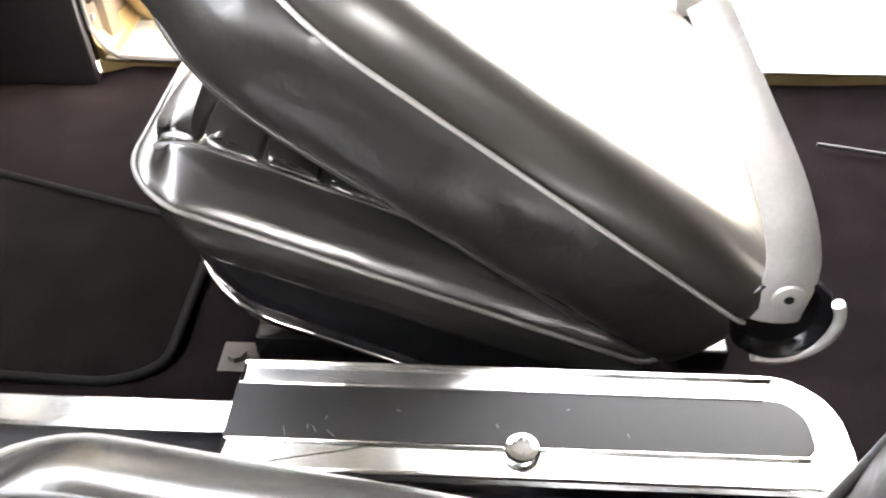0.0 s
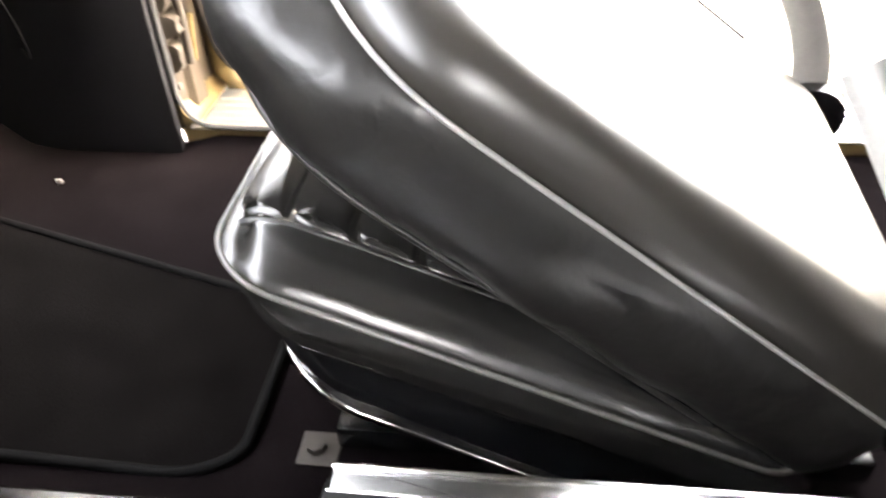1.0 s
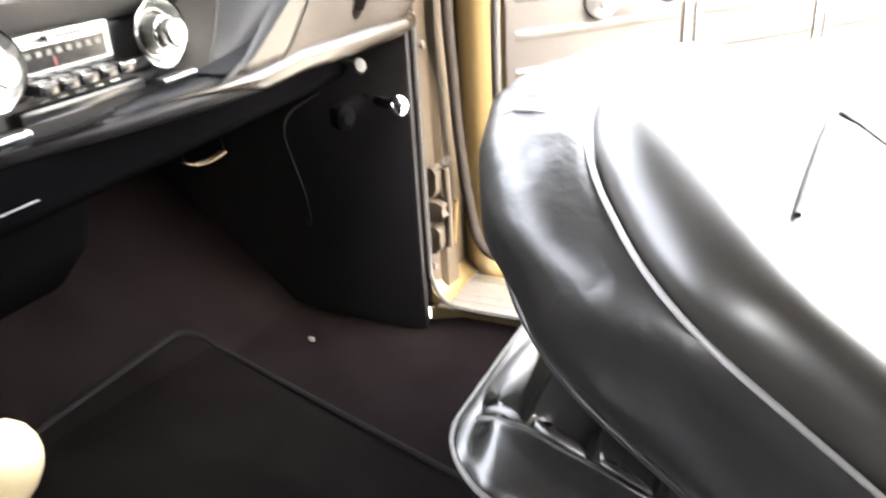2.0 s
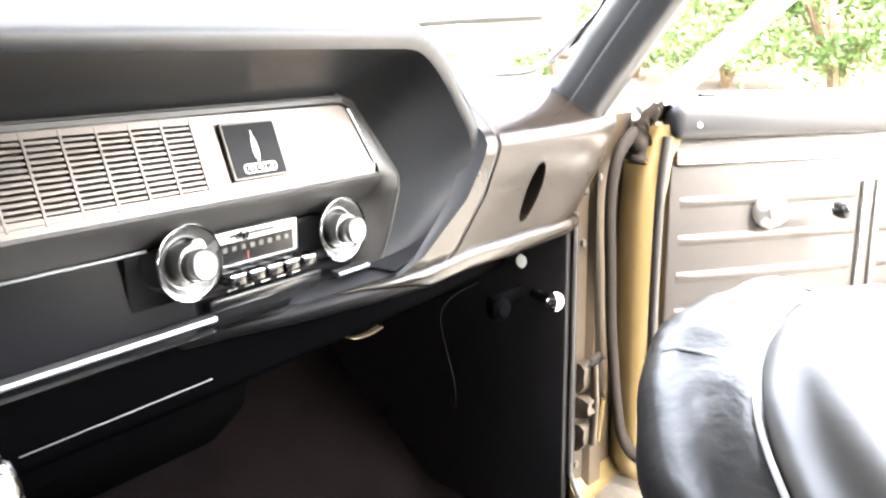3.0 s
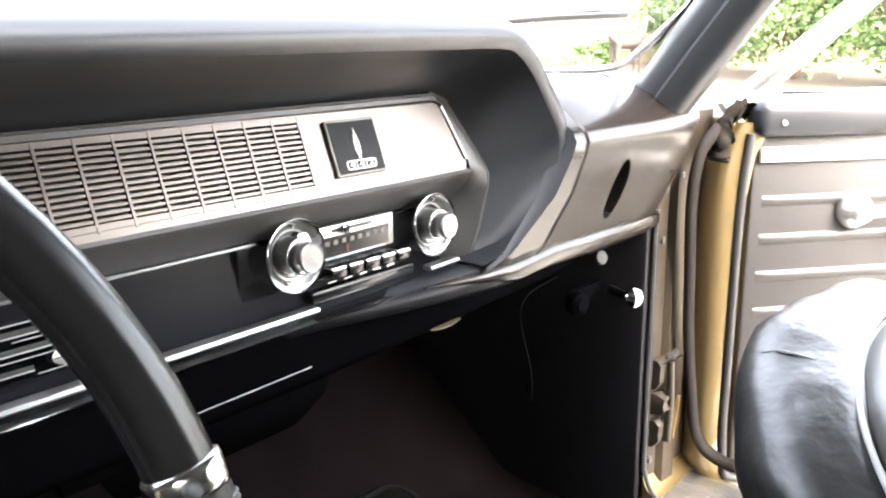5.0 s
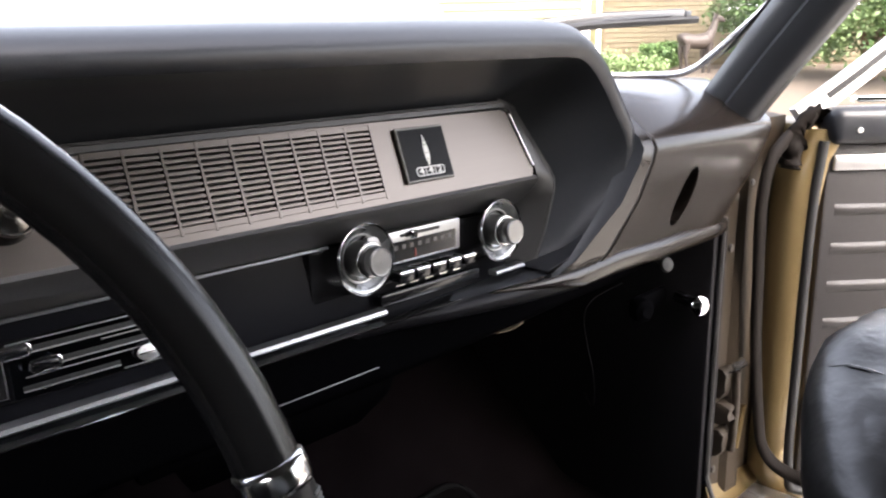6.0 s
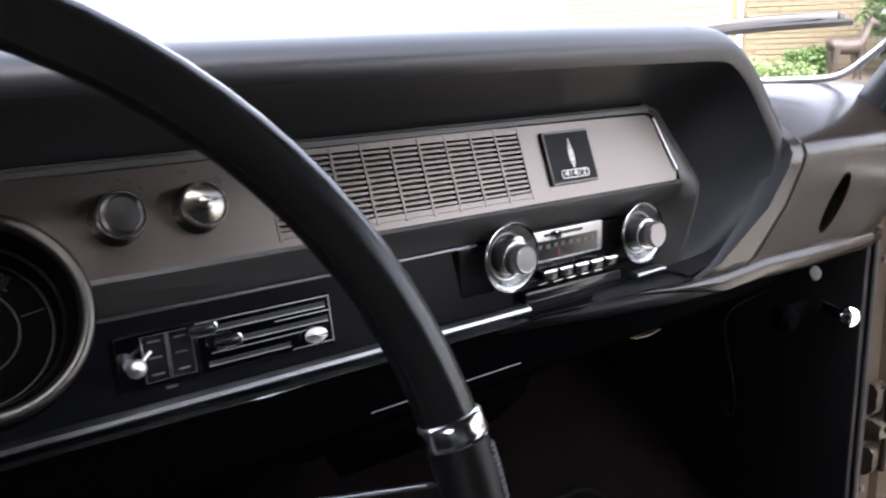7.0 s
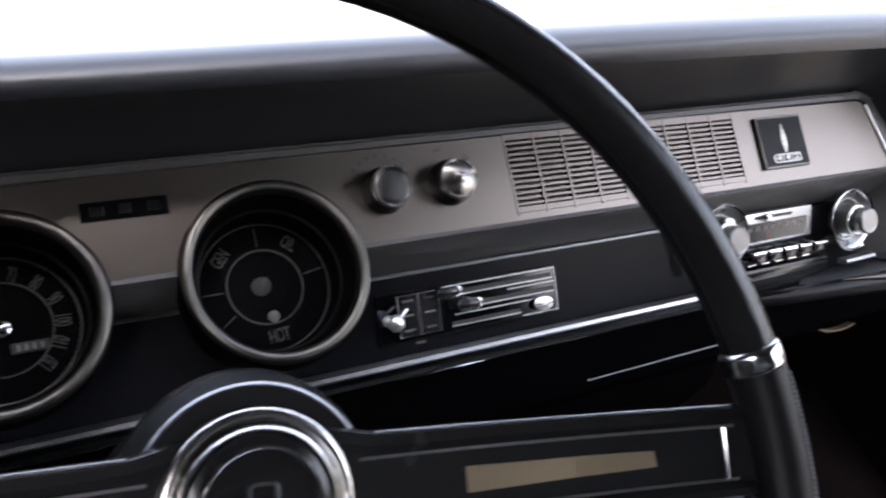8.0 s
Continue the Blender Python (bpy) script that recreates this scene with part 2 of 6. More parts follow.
def loft(bm, loops, closed=True, caps=True):
    """Quads between loops of equal length."""
    rows = [[bm.verts.new(p) for p in l] for l in loops]
    n = len(rows[0])
    for a, b in zip(rows, rows[1:]):
        for i in range(n if closed else n - 1):
            j = (i + 1) % n
            bm.faces.new((a[i], a[j], b[j], b[i]))
    if caps and closed:
        bm.faces.new(rows[0][::-1])
        bm.faces.new(rows[-1])
    return bm


def extrude_x(bm, yz, x0, x1, closed=True, n=1):
    return loft(bm, [[(x0 + (x1 - x0) * k / n, y, z) for y, z in yz] for k in range(n + 1)], closed)


def frame_of(axis):
    w = Vector(axis).normalized()
    a = Vector((1, 0, 0)) if abs(w.x) < 0.9 else Vector((0, 1, 0))
    u = (a - w * a.dot(w)).normalized()
    return u, w.cross(u), w


def lathe(bm, profile, origin, axis, n=32, caps=True):
    """profile: (radius, height along the axis)."""
    u, v, w = frame_of(axis)
    o = Vector(origin)
    loops = []
    for r, h in profile:
        loops.append([o + w * h + (u * math.cos(2 * math.pi * k / n) + v * math.sin(2 * math.pi * k / n)) * r for k in range(n)])
    return loft(bm, loops, True, caps)


def tube(bm, path, r, n=10, closed=False, flat=1.0):
    """A tube along a path; r: a number or one for each point."""
    pts = [Vector(p) for p in path]
    m = len(pts)
    rs = r if isinstance(r, (list, tuple)) else [r] * m
    loops = []
    up = None
    for i, p in enumerate(pts):
        a = pts[(i - 1) % m] if closed or i > 0 else p
        b = pts[(i + 1) % m] if closed or i < m - 1 else p
        t = (b - a).normalized()
        if up is None:
            up = frame_of(t)[0]
        up = (up - t * up.dot(t)).normalized()
        s = t.cross(up)
        loops.append([p + (up * math.cos(2 * math.pi * k / n) * flat + s * math.sin(2 * math.pi * k / n)) * rs[i] for k in range(n)])
    if closed:
        loops.append(loops[0])
        rows = [[bm.verts.new(q) for q in l] for l in loops[:-1]]
        for i in range(m):
            a, b = rows[i], rows[(i + 1) % m]
            for k in range(n):
                bm.faces.new((a[k], a[(k + 1) % n], b[(k + 1) % n], b[k]))
        return bm
    return loft(bm, loops, True, True)


def smooth_path(pts, n=6):
    """Catmull-Rom through points."""
    P = [Vector(p) for p in pts]
    P = [P[0] * 2 - P[1]] + P + [P[-1] * 2 - P[-2]]
    out = []
    for i in range(1, len(P) - 2):
        for k in range(n):
            t = k / n
            a, b, c, d = P[i - 1], P[i], P[i + 1], P[i + 2]
            out.append(0.5 * (2 * b + (c - a) * t + (2 * a - 5 * b + 4 * c - d) * t * t + (3 * b - a - 3 * c + d) * t ** 3))
    return out + [P[-2]]


def rounded(w0, w1, u0, u1, radii, n=8):
    """A rounded rectangle in 2D; radii for the corners (w0,u0), (w1,u0), (w1,u1), (w0,u1)."""
    out = []
    for (cx, cy, sx, sy, r, a0) in ((w0, u0, 1, 1, radii[0], 180), (w1, u0, -1, 1, radii[1], 270), (w1, u1, -1, -1, radii[2], 0), (w0, u1, 1, -1, radii[3], 90)):
        for k in range(n + 1):
            a = radians(a0 + 90 * k / n)
            out.append((cx + sx * r + r * math.cos(a), cy + sy * r + r * math.sin(a)))
    return out


def inset(loop, d):
    """Shrink a 2D counter-clockwise loop towards its middle by d."""
    n = len(loop)
    out = []
    for i in range(n):
        a, b, c = Vector(loop[i - 1]), Vector(loop[i]), Vector(loop[(i + 1) % n])
        t = (c - a)
        if t.length < 1e-9:
            out.append(tuple(b))
            continue
        t.normalize()
        out.append((b.x - t.y * d, b.y + t.x * d))
    return out


def pull(loop, du):
    """Draw the far end of a loop back by du."""
    return [(w, u - du * min(1, max(0, (u - 0.1) / 0.4)) ** 1.5) for w, u in loop]


def densify(loop, step=0.016):
    """Split the long sides of a closed 2D loop."""
    out = []
    for a, b in zip(loop, loop[1:] + loop[:1]):
        n = max(1, int(math.dist(a, b) / step))
        out += [(a[0] + (b[0] - a[0]) * k / n, a[1] + (b[1] - a[1]) * k / n) for k in range(n)]
    return out


def wrinkle(bm, amount, seed=0.0, fine=1.0):
    """Soft dents and puckers of stuffed vinyl: push vertices along their normals."""
    bmesh.ops.recalc_face_normals(bm, faces=bm.faces)
    bm.normal_update()
    for v, n in [(v, v.normal.copy()) for v in bm.verts]:
        p = v.co + Vector((seed, seed * 1.7, 0))
        d = noise.noise(p * 7.3 * fine) * 0.95 + noise.noise(p * 17 * fine) * 0.75 + noise.noise(Vector((p.x * 9, p.y * 42, p.z * 30))) * 0.3
        v.co += n * d * amount
    return bm


def pillow(bm, loop, layers, m, dome=0.0):
    """Stack insets of a 2D loop: layers are (height, inset); m takes (w, u, h) to the world. dome: how far the top rises in its middle."""
    layers = [(*l, 0.0)[:3] for l in layers]
    rings = [[m @ Vector((w, u, h)) for w, u in pull(inset(loop, d), du)] for h, d, du in layers]
    rows = [[bm.verts.new(p) for p in l] for l in rings]
    n = len(loop)
    for a, b in zip(rows, rows[1:]):
        for i in range(n):
            bm.faces.new((a[i], a[(i + 1) % n], b[(i + 1) % n], b[i]))
    for row, (h, d, du), s in ((rows[0], layers[0], -1), (rows[-1], layers[-1], 1)):
        prev = row
        cx = sum(p[0] for p in loop) / n
        cy = sum(p[1] for p in loop) / n
        base = pull(inset(loop, d), du)
        for f in (0.8, 0.55, 0.25):
            nxt = [bm.verts.new(m @ Vector((cx + (w - cx) * f, cy + (u - cy) * f, h + s * dome * (1 - f * f)))) for w, u in base]
            for i in range(n):
                bm.faces.new((prev[i], prev[(i + 1) % n], nxt[(i + 1) % n], nxt[i]))
            prev = nxt
        bm.faces.new(prev)
    return bm


def text_mesh(body, size, m, material, parent, name="lettering", depth=0.0004, shear=0.0, bold=0.0):
    cu = bpy.data.curves.new(name, "FONT")
    cu.body, cu.size, cu.extrude, cu.align_x, cu.align_y, cu.shear, cu.offset = body, size, depth, "CENTER", "CENTER", shear, bold
    tmp = bpy.data.objects.new(name, cu)
    scene.collection.objects.link(tmp)
    bpy.context.view_layer.update()
    me = bpy.data.meshes.new_from_object(tmp.evaluated_get(bpy.context.evaluated_depsgraph_get()))
    bpy.data.objects.remove(tmp)
    bpy.data.curves.remove(cu)
    me.transform(m)
    me.materials.clear()
    me.materials.append(material)
    ob = new(name, me)
    ob.parent = parent
    ob.matrix_parent_inverse = parent.matrix_world.inverted()
    return ob



# ---- car shell: floor, sides, roof ----
FLOOR = -0.03

bm = B()
# floor pan with tunnel, toe board and rear footwell rise
prof = [(-1.3, 0.12), (-0.75, 0.10), (-0.62, FLOOR), (0.55, FLOOR), (0.80, FLOOR + 0.005), (0.88, 0.02), (1.10, 0.22), (1.14, 0.36)]
cols = [-0.74, -0.60, -0.40, -0.20, -0.12, -0.07, 0.0, 0.07, 0.12, 0.20, 0.40, 0.60, 0.66, 0.70]
hump = {-0.12: 0.015, -0.07: 0.06, 0.0: 0.075, 0.07: 0.06, 0.12: 0.015}
rows = []
path = smooth_path([(0, y, z) for y, z in prof], 5)
for p in path:
    rows.append([(x, p.y - 0.1 * min(1, hump.get(x, 0) / 0.075) * (p.y > 0.85), p.z + hump.get(x, 0) * (1.0 if p.y < 0.7 else 1.6) + (0.028 if x == 0.70 and p.y < 0.62 else 0)) for x in cols])
loft(bm, rows, closed=False)
for v in list(bm.verts):
    v.co.z += 0.003 * noise.noise(v.co * 9)
floor_ob = part("floor", bm, CARPET, None, smooth=60)
tagged(floor_ob, "dark brown-black looped carpet over the car floor", "carpet", kind="structure")

bm = B()
tube(bm, [(0.60 - 0.012 * k + 0.0, -0.30 - 0.05 * k, FLOOR + 0.002) for k in range(2, 10)], 0.0028, 6)
part("carpet_seam", bm, mat("carpet_seam", (0.016, 0.014, 0.014), 0.8, var=0.3, scale=60), floor_ob, "paler stitched seam in the carpet")
bm = B()
loft(bm, [[(0.604 + x, 0.757 + y, z) for x, y in ((-0.002, -0.005), (0.002, -0.004), (0.0015, 0.005), (-0.0015, 0.004))] for z in (FLOOR - 0.002, FLOOR + 0.004)])
crumb = part("paper_scrap", bm, WHITE_INK)
tagged(crumb, "tiny pale scrap lying on the carpet", "scrap")

# sill with bright scuff plate under the open passenger door
bm = B()
box(bm, (0.698, -0.75, -0.05), (0.83, 0.605, 0.004), 0.004)
sill = part("door_sill", bm, GOLD)
tagged(sill, "gold painted door sill under the open door", "sill", kind="structure")
bm = B()
box(bm, (0.697, -0.73, 0.0045), (0.815, 0.592, 0.009), 0.002)
for k in range(5):
    box(bm, (0.70 + k * 0.02, -0.72, 0.009), (0.706 + k * 0.02, 0.575, 0.0115), 0.001)
part("scuff_plate", bm, SPUN, sill, "ribbed bright aluminium scuff plate")

# kick panel and toe area on the passenger side
bm = B()
box(bm, (0.685, 0.606, FLOOR), (0.70, 1.12, 0.43), 0.004)
box(bm, (0.696, 0.597, 0.045), (0.704, 0.610, 0.43), 0.003)
kick = part("kick_panel", bm, KICK)
tagged(kick, "black painted kick panel beside the footwell", "panel", kind="structure")
bm = B()
tube(bm, smooth_path([(0.6975, 0.6005, 0.43), (0.6975, 0.6005, 0.10), (0.697, 0.597, 0.05), (0.694, 0.575, 0.018), (0.693, 0.53, 0.011), (0.693, 0.40, 0.011)], 5), 0.0035, 6)
part("edge_trim", bm, GREY_TRIM, kick, "thin grey edge welt")

# firewall and body side beyond the footwell
bm = B()
box(bm, (-0.76, 1.13, -0.1), (0.76, 1.17, 0.50))
fw = part("firewall", bm, DASH_LOW)
tagged(fw, "black firewall behind the dashboard", "wall", kind="structure")

# hinge pillar of the body: dirty gold jamb, much darker than the door
bm = B()
plan = [(0.703, 0.603), (0.735, 0.601), (0.742, 0.592), (0.775, 0.590), (0.79, 0.600), (0.86, 0.598), (0.90, 0.64), (0.90, 0.80), (0.703, 0.80)]
zs = [0.0, 0.09, 0.20, 0.30, 0.45, 0.55]
loft(bm, [[(x, y, z) for x, y in plan] for z in zs])
jamb = part("door_jamb", bm, GOLD_DARK, smooth=25)
tagged(jamb, "dirty gold painted hinge pillar, mottled and much darker than the door", "pillar", kind="structure")
# coved lower corner of the jamb
bm = B()
arc = []
for k in range(9):
    a = radians(90 * k / 8)
    arc.append((0.603 - 0.026 * (1 - math.cos(a)), 0.012 + 0.034 * (1 - math.sin(a))))
loft(bm, [[(x, y, z) for y, z in arc] + [(x, 0.62, 0.005), (x, 0.62, 0.055)] for x in (0.703, 0.74, 0.80, 0.86)])
part("jamb_corner", bm, GOLD, jamb, "rounded gold lower corner")
# hinge and striker bits on the jamb
bm = B()
rgj = random.Random(8)
for z0, z1, dy in ((0.085, 0.125, 0.012), (0.135, 0.165, 0.018), (0.172, 0.215, 0.010)):
    loft(bm, [[(0.712 + rgj.uniform(-0.002, 0.002), 0.602, z), (0.714, 0.600 - dy * q, z), (0.728, 0.598 - dy * q * rgj.uniform(0.7, 1.1), z), (0.742 + rgj.uniform(-0.003, 0.002), 0.597 - 0.3 * dy * q, z), (0.744, 0.602, z)] for z, q in ((z0, 0.3), (z0 * 0.75 + z1 * 0.25, 1.0), ((z0 + z1) / 2, 0.9), (z1 * 0.8 + z0 * 0.2, 1.0), (z1, 0.35))])
tube(bm, [(0.735, 0.585, 0.09), (0.736, 0.583, 0.15), (0.735, 0.585, 0.21)], 0.006, 8)
part("door_hinge", bm, HINGE, jamb, "dusty worn lower hinge", smooth=60)
bm = B()
for k in range(7):
    tube(bm, [(0.708 + 0.005 * k, 0.585, 0.215), (0.712 + 0.005 * k, 0.573, 0.221), (0.716 + 0.005 * k, 0.585, 0.226)], 0.0013, 6)
part("hinge_spring", bm, WORN_CHROME, jamb)
bm = B()
tube(bm, [(0.757, 0.588, 0.085), (0.764, 0.584, 0.15)], 0.004, 6)
part("check_strap", bm, GOLD, jamb)
for x, y, z in ((0.712, 0.594, 0.065), (0.722, 0.594, 0.455), (0.718, 0.594, 0.385)):
    bm = B()
    lathe(bm, [(0.0055, 0), (0.005, 0.003), (0.001, 0.004)], (x, y + 0.006, z), (0, -1, 0), 12)
    part("screw", bm, DUSTY, jamb)
# rubber weatherstrip running down the jamb
bm = B()
tube(bm, smooth_path([(0.862, 0.566, 0.546), (0.80, 0.569, 0.525), (0.756, 0.571, 0.498), (0.742, 0.573, 0.44), (0.751, 0.573, 0.336), (0.760, 0.573, 0.254), (0.776, 0.569, 0.15), (0.790, 0.561, 0.08), (0.800, 0.53, 0.05), (0.80, 0.46, 0.045)], 6), 0.0110, 10, flat=0.6)
part("weatherstrip", bm, BROWN_RUBBER, jamb, "wide brown rubber weatherstrip", smooth=60)

# unseen driver side, rear bulkhead and roof, added to block light into the cabin
bm = B()
box(bm, (-0.82, -1.45, -0.1), (-0.74, 1.15, 0.555), 0.01)
w = part("wall_west", bm, DASH_LOW)
tagged(w, "unseen black driver side of the car body, closed against light", "wall", kind="structure")
# Added panels leave a small window opening and block the other side light.
for y0, y1, z0, z1 in ((-0.5, 0.62, 0.555, 0.63), (-0.5, 0.62, 0.80, 1.05), (-0.5, -0.36, 0.63, 0.80), (0.06, 0.62, 0.63, 0.80)):
    bm = B()
    loft(bm, [[(-0.80 + 0.36 * (z - 0.555), y, z) for y, z in ((y0, z0), (y1, z0), (y1, z1), (y0, z1))], [(-0.76 + 0.36 * (z - 0.555), y, z) for y, z in ((y0, z0), (y1, z0), (y1, z1), (y0, z1))]])
    w = part("light_block_west", bm, HEADLINER, smooth=0)
    tagged(w, "unseen dark panel blocking light from the driver side", "wall", kind="structure")
bm = B()
box(bm, (0.74, -1.45, -0.1), (0.82, -0.755, 0.555), 0.01)
w = part("wall_east", bm, DASH_LOW)
tagged(w, "black trimmed rear quarter of the car body", "wall", kind="structure")
bm = B()
box(bm, (-0.82, -1.45, -0.1), (0.82, -1.38, 0.56), 0.01)
box(bm, (-0.74, -1.38, 0.50), (0.74, -1.05, 0.56), 0.01)
w = part("wall_south", bm, HEADLINER)
tagged(w, "black trim wall and shelf behind the rear seat", "wall", kind="structure")
# Unseen pillars; the driver-side one also fills its quarter window against light.
for sx, yf in ((-1, 0.0), (1, -0.50)):
    bm = B()
    loft(bm, [[(sx * x, y, z) for x, y, z in l] for l in (((0.76, -0.42 + yf, 0.555), (0.62, -0.40 + yf, 1.04 - 0.02 * (yf < 0)), (0.60, -1.12, 0.97), (0.76, -1.40, 0.555)), ((0.80, -0.42 + yf, 0.555), (0.66, -0.40 + yf, 1.06 - 0.02 * (yf < 0)), (0.64, -1.12, 0.99), (0.80, -1.40, 0.555)))])
    w = part("rear_pillar", bm, HEADLINER, smooth=0)
    tagged(w, "unseen black rear roof pillar closing the cabin", "pillar", kind="structure")
# Unseen panel in place of rear glass, added to keep light off the dash.
bm = B()
loft(bm, [[(x, y, z) for x, y, z in ((-0.78, -1.40, 0.55), (0.78, -1.40, 0.55), (0.64, -1.09, 1.0), (-0.64, -1.09, 1.0))], [(x, y - 0.04, z) for x, y, z in ((-0.78, -1.40, 0.55), (0.78, -1.40, 0.55), (0.64, -1.09, 1.0), (-0.64, -1.09, 1.0))]])
w = part("light_block_rear", bm, HEADLINER, smooth=0)
tagged(w, "unseen dark panel blocking light from the cabin rear", "wall", kind="structure")
# Front edge is dropped, unseen, to keep windscreen sky off the dash.
bm = B()
loft(bm, [[(-0.63, y, z), (-0.40, y, z + 0.03), (0, y, z + 0.045), (0.40, y, z + 0.03), (0.63, y, z), (0.65, y, z + 0.035), (0, y, z + 0.085), (-0.65, y, z + 0.035)] for y, z in ((0.425, 0.775), (0.37, 0.845), (0.29, 0.935), (0.20, 0.985), (-0.2, 1.03), (-0.7, 1.02), (-1.1, 0.96))])
roof = part("ceiling", bm, HEADLINER)
tagged(roof, "black perforated headliner, its front dropped to block windscreen light", "ceiling", kind="structure")

# windscreen pillars
for s in (1, -1):
    base, head = Vector((s * 0.710, 0.628, 0.555)), Vector((s * 0.60, 0.185, 1.01))
    d = (head - base).normalized()
    out = Vector((s, 0.25, 0)).normalized()
    out = (out - d * out.dot(d)).normalized()
    side = d.cross(out) * s
    sec = [(-0.040, -0.012), (-0.028, -0.022), (-0.004, -0.026), (0.0, -0.020), (0.016, -0.024), (0.031, -0.016), (0.034, 0.004), (0.022, 0.024), (-0.028, 0.024), (-0.044, 0.006)]
    bm = B()
    loops = []
    for k in range(-1, 7):
        f = k / 6
        c = base.lerp(head, f) + Vector((0, 0.012 * math.sin(math.pi * f), 0.015 * math.sin(math.pi * f)))
        loops.append([c + side * a + out * b for a, b in sec])
    loft(bm, loops)
    p = part("windscreen_pillar", bm, PILLAR, None, smooth=55)
    tagged(p, "black vinyl covered windscreen pillar with a folded seam", "pillar", kind="structure")
    # seal and moulding: along the foot of the glass, then up the pillar
    run = [(0.50, 0.90, 0.600), (0.62, 0.805, 0.603), (0.685, 0.725, 0.605), (0.702, 0.675, 0.607), (0.704, 0.650, 0.615), (0.703, 0.628, 0.630), (0.700, 0.592, 0.659), (0.692, 0.545, 0.699), (0.672, 0.46, 0.775), (0.640, 0.345, 0.885), (0.612, 0.25, 0.985)]
    bm = B()
    rows_ = []
    for r in smooth_path([(s * x, y, z) for x, y, z in run[4:]], 5):
        f = max(0.02, (r.z - 0.555) / 0.455)
        q = base.lerp(head, f) + Vector((0, 0.012 * math.sin(math.pi * min(1, f)), 0.015 * math.sin(math.pi * min(1, f)))) + side * 0.036 - out * 0.006
        rows_.append([r - out * 0.004, r.lerp(q, 0.35) - out * 0.009, r.lerp(q, 0.42) - out * 0.004, r.lerp(q, 0.75) - out * 0.008, q, q + out * 0.012, r + out * 0.004])
    loft(bm, rows_)
    part("glass_seal", bm, RUBBER, p, "black rubber glass seal", smooth=60)
    bm = B()
    tube(bm, smooth_path([(s * (x + 0.004), y + 0.012, z + 0.002) for x, y, z in run], 5), 0.0045, 8)
    part("reveal_moulding", bm, CHROME, p, "bright windscreen moulding", smooth=60)

# windscreen glass, bowed
bm = B()
low, high = [], []
for k in range(13):
    f = -1 + k / 6
    low.append((f * 0.69, 0.97 - 0.33 * abs(f) ** 2.4, 0.575))
    high.append((f * 0.585, 0.30 - 0.07 * abs(f) ** 2.4, 1.0))
loft(bm, [low, [((a[0] + b[0]) / 2, (a[1] + b[1]) / 2 + 0.02, (a[2] + b[2]) / 2) for a, b in zip(low, high)], high], closed=False)
ws = part("windscreen", bm, WIND, smooth=60)
ws.visible_shadow = False
tagged(ws, "clear curved windscreen glass", "windscreen", kind="structure")

# Unseen filler that stops windscreen light falling into the footwell.
bm = B()
box(bm, (-0.76, 0.85, 0.44), (0.76, 1.15, 0.580), 0.01)
cw = part("cowl", bm, DASH_LOW)
tagged(cw, "unseen black filler below the windscreen that blocks light", "cowl", kind="structure")

# wiper resting on the screen
wip = thing("windscreen_wiper", "silver and black wiper arm resting on the windscreen", "wiper", (0.55, 0.73, 0.66))
bm = B()
tube(bm, smooth_path([(0.43, 0.790, 0.662), (0.55, 0.728, 0.6780), (0.685, 0.668, 0.6850)], 4), [0.0062] * 9, 8, flat=0.5)
part("arm", bm, SATIN_GREY, wip)
bm = B()
tube(bm, smooth_path([(0.42, 0.788, 0.652), (0.55, 0.722, 0.6695), (0.700, 0.658, 0.6775)], 4), [0.0048] * 9, 6)
part("blade", bm, RUBBER, wip, "black rubber blade")
bm = B()
tube(bm, [(0.46, 0.770, 0.661), (0.57, 0.714, 0.6755), (0.66, 0.675, 0.6815)], 0.0026, 6)
part("bow", bm, SATIN_GREY, wip)
bm = B()
box(bm, (0.682, 0.662, 0.6755), (0.694, 0.671, 0.6885), 0.002)
part("end_clip", bm, SATIN_GREY, wip)

# ---- dashboard ----
dash = thing("dashboard", "black padded car dashboard with brushed silver instrument panel", "dashboard", (0, 0.66, 0.35))
TILT = 0.3538
S_UP, N_OUT = Vector((0, math.sin(TILT), math.cos(TILT))), Vector((0, -math.cos(TILT), math.sin(TILT)))


def pan(x, s, h=0.0):
    """A place on the slanted instrument panel: x, up along it, out of it."""
    return Vector((x, 0.6477, 0.525)) + S_UP * s + N_OUT * h


PAN = Matrix(((1, 0, 0, 0), (0, S_UP.y, N_OUT.y, 0.6477), (0, S_UP.z, N_OUT.z, 0.525), (0, 0, 0, 1)))
LOWP = Matrix(((1, 0, 0, 0), (0, 0, -1, 0.672), (0, 1, 0, 0), (0, 0, 0, 1)))  # radio front: x, z, out
LT = radians(9)
CTRL = Matrix.Translation((0, 0.667, 0.45)) @ Matrix(((1, 0, 0, 0), (0, math.sin(LT), -math.cos(LT), 0), (0, math.cos(LT), math.sin(LT), 0), (0, 0, 0, 1))) @ Matrix.Translation((0, -0.45, 0))  # control face: x, up, out

def top(x):
    """Height along the panel of its upper edge, which falls towards the driver."""
    return 0.0655 + (x - 0.1) * 0.0085


# padded hood round the instrument recess
xs_top = [-0.72, -0.55, -0.4, -0.25, -0.1, 0.05, 0.18, 0.28]
inner = [tuple(pan(x, top(x) + 0.0090, -0.008)) for x in xs_top] + [(0.335, 0.684, 0.597), (0.352, 0.680, 0.591), (0.366, 0.668, 0.562), (0.381, 0.650, 0.520), (0.384, 0.645, 0.506), (0.378, 0.645, 0.490), (0.362, 0.645, 0.455), (0.350, 0.646, 0.434), (0.340, 0.650, 0.424)]
